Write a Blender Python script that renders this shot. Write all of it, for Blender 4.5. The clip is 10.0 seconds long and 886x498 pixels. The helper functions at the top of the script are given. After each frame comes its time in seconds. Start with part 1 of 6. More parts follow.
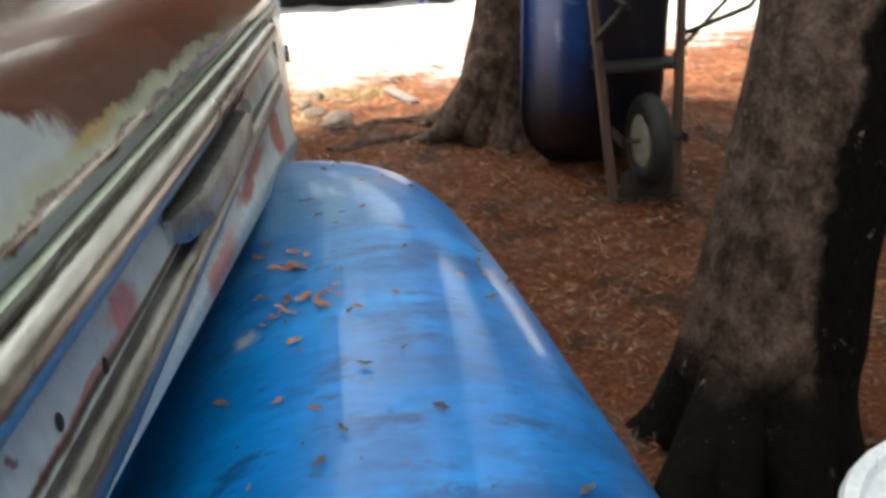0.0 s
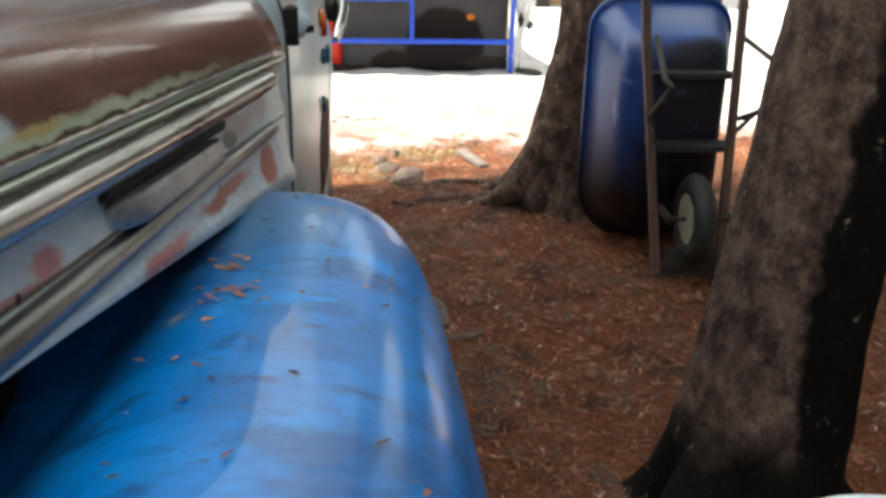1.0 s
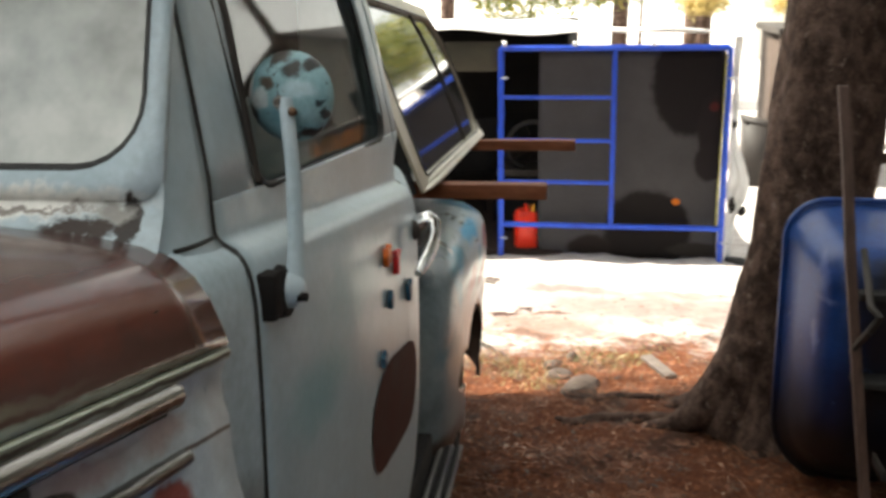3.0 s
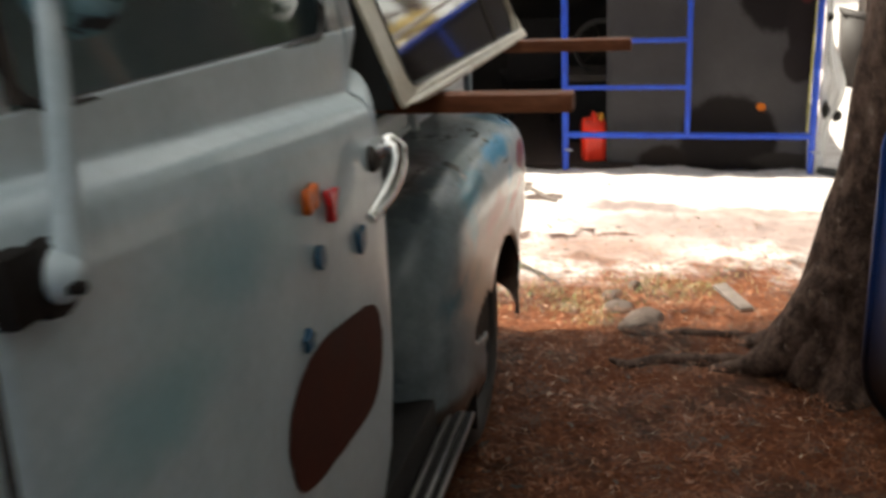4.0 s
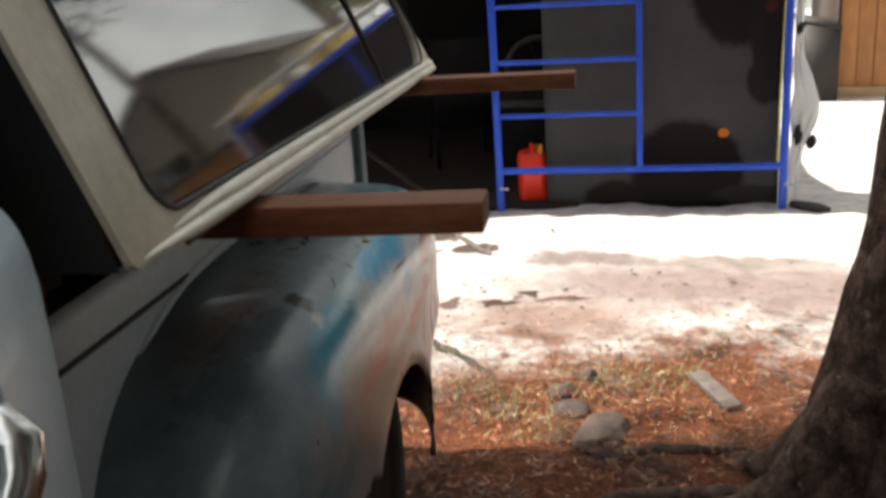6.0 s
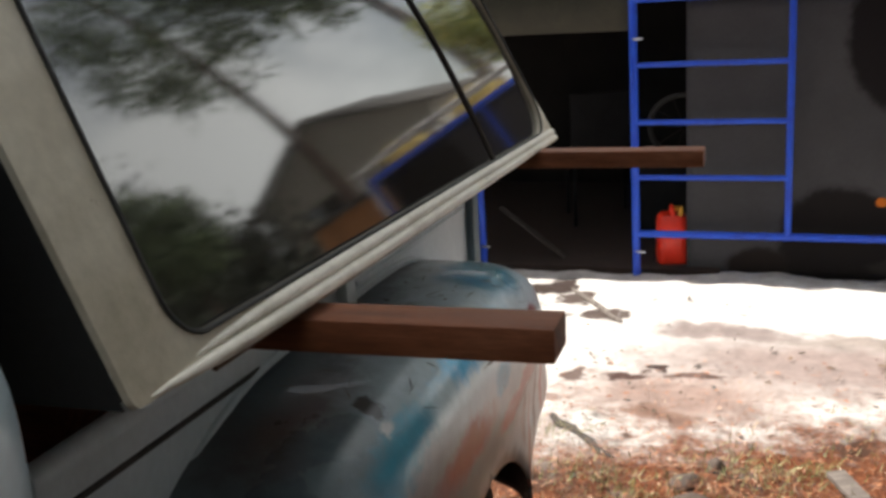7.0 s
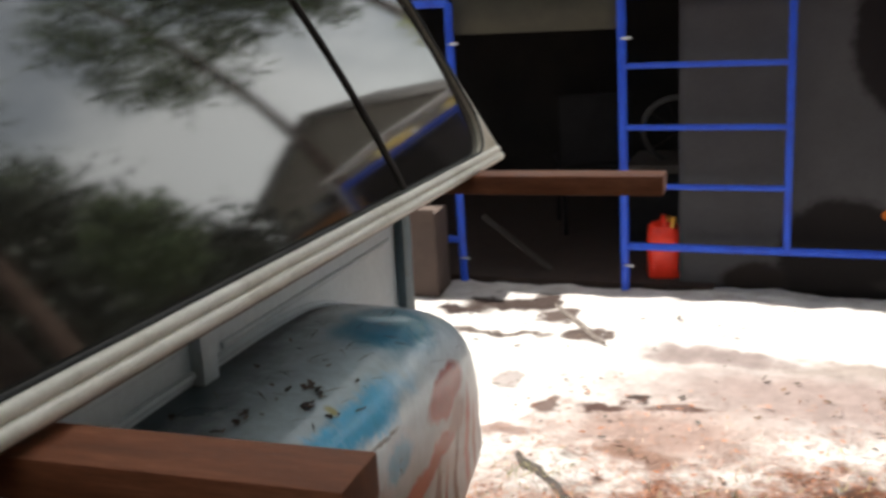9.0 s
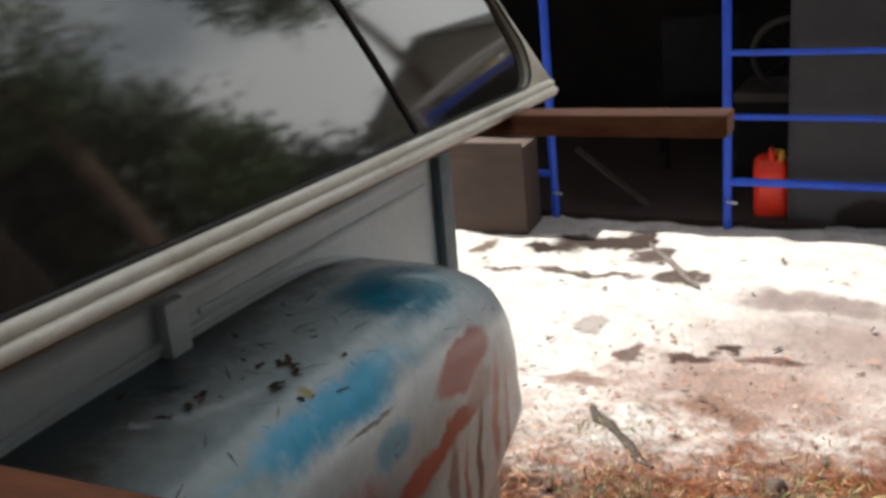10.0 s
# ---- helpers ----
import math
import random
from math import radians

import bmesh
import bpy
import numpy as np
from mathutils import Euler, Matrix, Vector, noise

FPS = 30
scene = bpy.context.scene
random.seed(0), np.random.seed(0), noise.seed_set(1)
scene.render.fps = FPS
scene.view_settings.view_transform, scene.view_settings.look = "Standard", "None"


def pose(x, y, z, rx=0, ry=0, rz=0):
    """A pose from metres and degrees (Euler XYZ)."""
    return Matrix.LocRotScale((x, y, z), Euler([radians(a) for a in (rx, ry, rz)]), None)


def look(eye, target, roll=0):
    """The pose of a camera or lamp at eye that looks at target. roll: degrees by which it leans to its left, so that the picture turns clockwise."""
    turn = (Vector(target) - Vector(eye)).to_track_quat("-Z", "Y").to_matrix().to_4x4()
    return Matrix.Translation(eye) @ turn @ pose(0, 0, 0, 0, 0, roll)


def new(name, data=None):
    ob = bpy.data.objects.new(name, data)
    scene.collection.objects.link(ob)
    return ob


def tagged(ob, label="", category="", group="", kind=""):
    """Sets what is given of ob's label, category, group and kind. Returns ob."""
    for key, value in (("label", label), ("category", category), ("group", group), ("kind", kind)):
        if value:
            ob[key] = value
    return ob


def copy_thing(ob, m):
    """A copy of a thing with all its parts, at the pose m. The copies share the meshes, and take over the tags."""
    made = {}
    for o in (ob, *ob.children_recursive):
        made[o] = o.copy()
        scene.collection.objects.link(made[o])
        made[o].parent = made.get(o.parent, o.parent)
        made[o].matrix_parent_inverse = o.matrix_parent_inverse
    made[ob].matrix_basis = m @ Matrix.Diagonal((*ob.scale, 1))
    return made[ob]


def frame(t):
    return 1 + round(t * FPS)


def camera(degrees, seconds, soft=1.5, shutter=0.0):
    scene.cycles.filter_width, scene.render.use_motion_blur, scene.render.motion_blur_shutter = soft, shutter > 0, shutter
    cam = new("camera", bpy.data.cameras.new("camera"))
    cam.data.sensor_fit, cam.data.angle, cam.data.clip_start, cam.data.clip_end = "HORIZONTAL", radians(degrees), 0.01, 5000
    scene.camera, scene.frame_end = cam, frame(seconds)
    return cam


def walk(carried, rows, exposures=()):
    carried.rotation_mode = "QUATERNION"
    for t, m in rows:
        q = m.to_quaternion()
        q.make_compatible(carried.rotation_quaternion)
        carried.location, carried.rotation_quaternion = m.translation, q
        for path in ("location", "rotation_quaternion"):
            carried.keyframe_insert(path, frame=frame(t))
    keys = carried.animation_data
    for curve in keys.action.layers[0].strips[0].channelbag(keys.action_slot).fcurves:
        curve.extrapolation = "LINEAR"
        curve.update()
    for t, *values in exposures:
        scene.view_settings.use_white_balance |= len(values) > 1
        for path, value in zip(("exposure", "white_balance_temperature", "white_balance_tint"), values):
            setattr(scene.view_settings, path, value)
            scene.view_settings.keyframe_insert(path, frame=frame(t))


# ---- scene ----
cam = camera(47.1, 10.0, soft=3.2, shutter=0.5)
PATH = [
    (0, (0.317, -0.345, 1.77), (0.63, 1.409, 0.86), -1.6),
    (0.5, (0.389, -0.447, 1.776), (0.561, 1.361, 0.938), -1.9),
    (1, (0.484, -0.554, 1.806), (0.618, 1.279, 1.016), 1.3),
    (1.5, (0.648, -0.488, 1.795), (0.599, 1.367, 1.049), 2.9),
    (2, (0.744, -0.392, 1.83), (0.474, 1.473, 1.161), 0.6),
    (2.5, (0.759, -0.221, 1.839), (0.51, 1.695, 1.323), 1.2),
    (2.7, (0.75, -0.13, 1.846), (0.498, 1.791, 1.352), 0.2),
    (3.8, (0.882, 0.395, 1.786), (0.36, 2.246, 1.238), -1.6),
    (4, (0.876, 0.545, 1.749), (0.385, 2.368, 1.09), -3.0),
    (4.5, (0.889, 0.843, 1.708), (0.523, 2.682, 1.011), -1.5),
    (5, (0.884, 1.111, 1.684), (0.401, 2.928, 1.0), -1.3),
    (5.2, (0.885, 1.235, 1.663), (0.425, 3.056, 0.977), -1.6),
    (6.3, (0.767, 1.602, 1.691), (0.379, 3.473, 1.103), -4.5),
    (6.5, (0.787, 1.629, 1.714), (0.281, 3.487, 1.176), -3.9),
    (7, (0.844, 1.721, 1.715), (0.177, 3.525, 1.168), -4.0),
    (7.5, (0.889, 1.806, 1.704), (0.122, 3.563, 1.132), -5.1),
    (8, (0.876, 1.973, 1.699), (0.335, 3.82, 1.154), -2.0),
    (8.5, (0.883, 2.022, 1.715), (0.301, 3.859, 1.178), -4.0),
    (9, (0.916, 2.123, 1.7), (0.221, 3.914, 1.142), -3.9),
    (9.5, (1.0, 2.242, 1.689), (0.117, 3.935, 1.093), -5.0),
    (10, (0.99, 2.386, 1.667), (0.084, 4.037, 0.992), -5.9),
]
walk(cam, [(t, look(eye, target, roll)) for t, eye, target, roll in PATH], [(0, 2.1, 6800, 0), (1.5, 1.82, 6600, 1), (2.7, 1.65, 7000, 3), (4.0, 1.28, 7200, 5), (4.5, 1.22, 7200, 6), (6.5, 0.93, 6700, 5), (8.5, 0.95, 6600, 5), (9.4, 1.0, 6600, 5), (10, 0.70, 6600, 5)])

# ---- light ----
world = bpy.data.worlds.new("world")
scene.world = world
world.use_nodes = True
sky = world.node_tree.nodes.new("ShaderNodeTexSky")
sky.sky_type, sky.sun_disc = "NISHITA", False
SUN = Vector((-0.62, 0.05, 0.78)).normalized()
sky.sun_elevation = math.asin(SUN.z)
sky.sun_rotation = math.atan2(SUN.x, SUN.y)
sky.dust_density, sky.air_density = 3.0, 1.0
wt = world.node_tree
cloud_noise, cloud_step, cloud_mix = wt.nodes.new("ShaderNodeTexNoise"), wt.nodes.new("ShaderNodeMapRange"), wt.nodes.new("ShaderNodeMix")
cloud_noise.inputs["Scale"].default_value, cloud_noise.inputs["Detail"].default_value = 3.4, 8.0
wt.links.new(wt.nodes.new("ShaderNodeTexCoord").outputs["Generated"], cloud_noise.inputs["Vector"])
cloud_step.interpolation_type = "SMOOTHSTEP"
cloud_step.inputs["From Min"].default_value, cloud_step.inputs["From Max"].default_value, cloud_step.inputs["To Min"].default_value = 0.42, 0.62, 0.22
wt.links.new(cloud_noise.outputs["Fac"], cloud_step.inputs["Value"])
cloud_mix.data_type = "RGBA"
wt.links.new(cloud_step.outputs["Result"], cloud_mix.inputs[0])
haze = wt.nodes.new("ShaderNodeMix")
haze.data_type = "RGBA"
haze.inputs[0].default_value, haze.inputs[7].default_value = 0.6, (2.6, 2.65, 2.75, 1)
wt.links.new(sky.outputs[0], haze.inputs[6])
wt.links.new(haze.outputs[2], cloud_mix.inputs[6])
cloud_mix.inputs[7].default_value = (7.6, 7.6, 7.7, 1)
wt.links.new(cloud_mix.outputs[2], wt.nodes["Background"].inputs[0])
world.node_tree.nodes["Background"].inputs[1].default_value = 0.14
sun = new("sun", bpy.data.lights.new("sun", "SUN"))
sun.data.energy, sun.data.angle, sun.data.color = 6.8, radians(0.6), (1.0, 0.96, 0.91)
sun.matrix_world = look(SUN * 30, (0, 0, 0))


# ---- materials ----
def start_material(name):
    m = bpy.data.materials.new(name)
    m.use_nodes = True
    nt = m.node_tree
    return m, nt, nt.nodes["Principled BSDF"]


def math_node(nt, op, a, b=None, c=None, clamp=False):
    n = nt.nodes.new("ShaderNodeMath")
    n.operation, n.use_clamp = op, clamp
    for i, v in enumerate((a, b, c)):
        if v is None:
            continue
        if isinstance(v, (int, float)):
            n.inputs[i].default_value = v
        else:
            nt.links.new(v, n.inputs[i])
    return n.outputs[0]


def noise_node(nt, vec, scale, detail=4.0, rough=0.6, color=False):
    n = nt.nodes.new("ShaderNodeTexNoise")
    n.inputs["Scale"].default_value, n.inputs["Detail"].default_value = scale, detail
    n.inputs["Roughness"].default_value = rough
    nt.links.new(vec, n.inputs["Vector"])
    return n.outputs["Color" if color else "Fac"]


def vec_node(nt, op, a, b):
    n = nt.nodes.new("ShaderNodeVectorMath")
    n.operation = op
    for i, v in enumerate((a, b)):
        if isinstance(v, (tuple, list, Vector)):
            n.inputs[i].default_value = v
        elif isinstance(v, (int, float)):
            n.inputs[i].default_value = (v, v, v)
        else:
            nt.links.new(v, n.inputs[i])
    return n.outputs["Value" if op == "LENGTH" else "Vector"]


def step_node(nt, value, lo, hi):
    n = nt.nodes.new("ShaderNodeMapRange")
    n.interpolation_type = "SMOOTHSTEP"
    nt.links.new(value, n.inputs["Value"])
    n.inputs["From Min"].default_value, n.inputs["From Max"].default_value = lo, hi
    return n.outputs["Result"]


def mix_node(nt, fac, a, b, blend="MIX"):
    n = nt.nodes.new("ShaderNodeMix")
    n.data_type, n.blend_type = "RGBA", blend
    for sock, v in ((n.inputs[0], fac), (n.inputs[6], a), (n.inputs[7], b)):
        if isinstance(v, (int, float)):
            sock.default_value = v
        elif isinstance(v, (tuple, list)):
            sock.default_value = (*v[:3], 1.0)
        else:
            nt.links.new(v, sock)
    return n.outputs[2]


def ramp_node(nt, fac, stops):
    n = nt.nodes.new("ShaderNodeValToRGB")
    el = n.color_ramp.elements
    while len(el) < len(stops):
        el.new(0.5)
    for e, (p, c) in zip(el, stops):
        e.position, e.color = p, (*c, 1.0)
    nt.links.new(fac, n.inputs["Fac"])
    return n.outputs["Color"]


def surface(name, stops, rough=0.5, metal=0.0, scale=6.0, fine=90.0, grain=0.25, bump=0.15, bump_scale=120.0,
            blotches=(), specks=None, stretch=(1, 1, 1), rough_var=0.15, spec=0.5, coat=0.0, random_value=0.0, slope=None, ragged=9.0):
    """A worn surface: colour over a coarse noise, a fine grain, patches with shapes of their own, and relief."""
    m, nt, bsdf = start_material(name)
    pos = nt.nodes.new("ShaderNodeTexCoord").outputs["Object"]
    if slope:
        # heights counted from a line that falls along y
        axes, joined = nt.nodes.new("ShaderNodeSeparateXYZ"), nt.nodes.new("ShaderNodeCombineXYZ")
        nt.links.new(pos, axes.inputs[0])
        height = math_node(nt, "ADD", math_node(nt, "MULTIPLY_ADD", axes.outputs[1], slope[0], axes.outputs[2]), -slope[1])
        for sock, v in zip(joined.inputs, (axes.outputs[0], axes.outputs[1], height)):
            nt.links.new(v, sock)
        pos = joined.outputs[0]
    vec = vec_node(nt, "MULTIPLY", pos, stretch)
    coarse = noise_node(nt, vec, scale, 5.0)
    fine_n = noise_node(nt, vec, fine, 3.0)
    col = ramp_node(nt, coarse, stops)
    bright = math_node(nt, "MULTIPLY_ADD", fine_n, 2 * grain, 1.0 - grain)
    col = mix_node(nt, 1.0, col, bright, "MULTIPLY")
    if blotches:
        warp = vec_node(nt, "SUBTRACT", noise_node(nt, pos, ragged, 5.0, 0.7, True), 0.5)
        for centre, radii, tint, edge, amount in blotches:
            p = vec_node(nt, "ADD", pos, vec_node(nt, "MULTIPLY", warp, amount))
            d = vec_node(nt, "LENGTH", vec_node(nt, "DIVIDE", vec_node(nt, "SUBTRACT", p, centre), radii), 0)
            mask = step_node(nt, d, 1.0 + edge, max(0.02, 1.0 - edge))
            tinted = mix_node(nt, 1.0, tint, bright, "MULTIPLY")
            col = mix_node(nt, mask, col, tinted)
    for sc, lo, hi, tint in ([specks] if isinstance(specks, tuple) else specks or []):
        mask = step_node(nt, noise_node(nt, vec, sc, 6.0, 0.7), lo, hi)
        col = mix_node(nt, mask, col, tint)
    if random_value:
        info = nt.nodes.new("ShaderNodeObjectInfo").outputs["Random"]
        col = mix_node(nt, 1.0, col, math_node(nt, "MULTIPLY_ADD", info, 2 * random_value, 1 - random_value), "MULTIPLY")
    nt.links.new(col, bsdf.inputs["Base Color"])
    r = math_node(nt, "MULTIPLY_ADD", coarse, 2 * rough_var, rough - rough_var, clamp=True)
    nt.links.new(r, bsdf.inputs["Roughness"])
    bsdf.inputs["Metallic"].default_value = metal
    bsdf.inputs["Specular IOR Level"].default_value = spec
    bsdf.inputs["Coat Weight"].default_value = coat
    if bump:
        b = nt.nodes.new("ShaderNodeBump")
        b.inputs["Strength"].default_value, b.inputs["Distance"].default_value = bump, 0.01
        h = math_node(nt, "ADD", noise_node(nt, vec, bump_scale, 4.0), math_node(nt, "MULTIPLY", coarse, 1.5))
        nt.links.new(h, b.inputs["Height"])
        nt.links.new(b.outputs[0], bsdf.inputs["Normal"])
    return m


RUST, PRIMER, PALE, TEAL, CREAM = (0.10, 0.035, 0.018), (0.33, 0.06, 0.045), (0.45, 0.545, 0.60), (0.10, 0.30, 0.38), (0.62, 0.60, 0.50)
PAINT_STOPS = ((0.3, (0.35, 0.445, 0.495)), (0.55, PALE), (0.75, (0.52, 0.605, 0.645)))
HOOD_LINE = (0.068, 0.0578)
blue_paint = surface("blue_fender_paint", ((0.25, (0.001, 0.085, 0.29)), (0.5, (0.002, 0.165, 0.52)), (0.75, (0.004, 0.27, 0.72))), 0.36, scale=7, spec=0.3,
                     fine=60, grain=0.34, bump=0.06, bump_scale=40, stretch=(0.7, 1.3, 1), coat=0.2,
                     specks=[(8, 0.50, 0.70, (0.002, 0.078, 0.27)), (19, 0.54, 0.68, (0.005, 0.070, 0.22)), (34, 0.60, 0.72, (0.012, 0.07, 0.18)), (26, 0.70, 0.78, (0.10, 0.25, 0.42))],
                     blotches=[((0.52, 0.98, 0.95), (0.13, 0.10, 0.12), (0.10, 0.24, 0.42), 0.6, 0.05), ((0.34, 0.62, 1.08), (0.10, 0.22, 0.2), (0.045, 0.15, 0.31), 0.8, 0.14),
                               ((0.300, 0.335, 1.08), (0.009, 0.012, 0.2), (0.26, 0.33, 0.40), 0.6, 0.03)])
hood_paint = surface("rusted_hood_paint", ((0.3, (0.050, 0.019, 0.015)), (0.48, (0.092, 0.040, 0.033)), (0.68, (0.165, 0.098, 0.086))), 0.24, scale=3.0,
                     fine=60, grain=0.2, bump=0.03, bump_scale=30, stretch=(1, 0.35, 1), coat=0.3, specks=(30, 0.68, 0.72, (0.045, 0.022, 0.016)), slope=HOOD_LINE,
                     blotches=[((0.25, 0.55, 1.325), (0.5, 0.42, 0.026), (0.15, 0.036, 0.024), 0.95, 0.10), ((0.05, 0.45, 1.38), (0.10, 0.35, 0.5), (0.14, 0.042, 0.030), 0.95, 0.10),
                               ((0.18, -0.02, 1.284), (1, 0.15, 0.038), (0.42, 0.46, 0.50), 0.10, 0.07), ((0.06, -0.14, 1.34), (0.10, 0.06, 0.1), (0.20, 0.16, 0.16), 0.5, 0.14),
                               ((0.33, 0.24, 1.2755), (1, 0.32, 0.007), (0.36, 0.39, 0.29), 0.7, 0.035), ((0.33, 0.17, 1.282), (1, 0.045, 0.004), (0.36, 0.28, 0.12), 0.7, 0.02),
                               ((0.30, 0.22, 1.262), (1, 0.70, 0.0055), (0.42, 0.47, 0.38), 0.4, 0.012), ((0.30, 0.20, 1.2695), (1, 0.62, 0.0030), (0.075, 0.042, 0.032), 0.6, 0.030)])
side_paint = surface("flaked_pale_blue_paint", ((0.3, (0.44, 0.51, 0.56)), (0.55, (0.56, 0.64, 0.69)), (0.75, (0.66, 0.72, 0.75))), 0.4, scale=5, fine=50, bump=0.14,
                     specks=[(17, 0.66, 0.71, (0.30, 0.16, 0.14)), (38, 0.70, 0.74, (0.10, 0.06, 0.05))], slope=HOOD_LINE,
                     blotches=[((0.37, 0.835, 1.103), (1, 0.045, 0.030), PRIMER, 0.2, 0.05), ((0.33, 0.62, 1.117), (1, 0.11, 0.011), PRIMER, 0.35, 0.05),
                               ((0.28, 0.37, 1.108), (1, 0.08, 0.008), (0.46, 0.16, 0.15), 0.5, 0.05), ((0.24, 0.145, 1.172), (1, 0.030, 0.011), (0.52, 0.20, 0.20), 0.4, 0.06),
                               ((0.24, 0.06, 1.163), (1, 0.09, 0.004), (0.45, 0.20, 0.19), 0.5, 0.03), ((0.35, 0.71, 1.190), (1, 0.07, 0.016), (0.36, 0.28, 0.29), 0.6, 0.06),
                               ((0.37, 0.84, 1.190), (1, 0.04, 0.016), (0.44, 0.36, 0.36), 0.6, 0.06), ((0.33, 0.67, 1.175), (1, 0.030, 0.012), (0.018, 0.012, 0.010), 0.12, 0.02),
                               ((0.2, 0.3, 1.160), (1, 1.2, 0.0030), (0.07, 0.04, 0.03), 0.5, 0.010), ((0.2, 0.3, 1.250), (1, 1.2, 0.010), (0.42, 0.46, 0.37), 0.4, 0.03),
                               ((0.2, 0.3, 1.2455), (1, 1.2, 0.0030), (0.05, 0.03, 0.022), 0.6, 0.020)])
arm_paint = surface("pale_blue_arm_paint", PAINT_STOPS, 0.42, scale=12, fine=80, grain=0.15, bump=0.1, specks=(40, 0.70, 0.75, (0.14, 0.10, 0.08)))
door_paint = surface("pale_blue_door_paint", PAINT_STOPS, 0.36, scale=4.0, fine=60, grain=0.12, bump=0.05, bump_scale=30, coat=0.15,
                     specks=(30, 0.75, 0.79, (0.16, 0.09, 0.06)),
                     blotches=[((0.46, 1.50, 1.19), (0.2, 0.17, 0.06), (0.22, 0.40, 0.46), 0.8, 0.12),
                               ((0.46, 1.30, 1.08), (0.2, 0.12, 0.05), (0.26, 0.43, 0.48), 0.8, 0.10)])
cowl_paint = surface("chipped_cowl_paint", PAINT_STOPS, 0.45, ragged=38.0, scale=7, fine=70, bump=0.1, specks=(22, 0.68, 0.72, (0.08, 0.05, 0.04)),
                     blotches=[((-0.10, 0.985, 1.412), (0.37, 0.5, 0.024), (0.80, 0.79, 0.75), 0.25, 0.05),
                               ((0.045, 0.985, 1.426), (0.045, 0.5, 0.014), (0.36, 0.12, 0.04), 0.25, 0.06), ((0.13, 0.99, 1.405), (0.12, 0.5, 0.004), (0.25, 0.22, 0.20), 0.5, 0.06),
                               ((0.281, 0.985, 1.392), (0.013, 0.5, 0.030), (0.020, 0.013, 0.010), 0.15, 0.05), ((0.225, 0.985, 1.384), (0.050, 0.5, 0.010), (0.030, 0.016, 0.011), 0.3, 0.04), ((0.262, 0.985, 1.400), (0.024, 0.5, 0.010), (0.30, 0.29, 0.27), 0.4, 0.05),
                               ((0.42, 1.02, 1.00), (0.1, 0.07, 0.06), (0.22, 0.25, 0.26), 0.4, 0.05)])
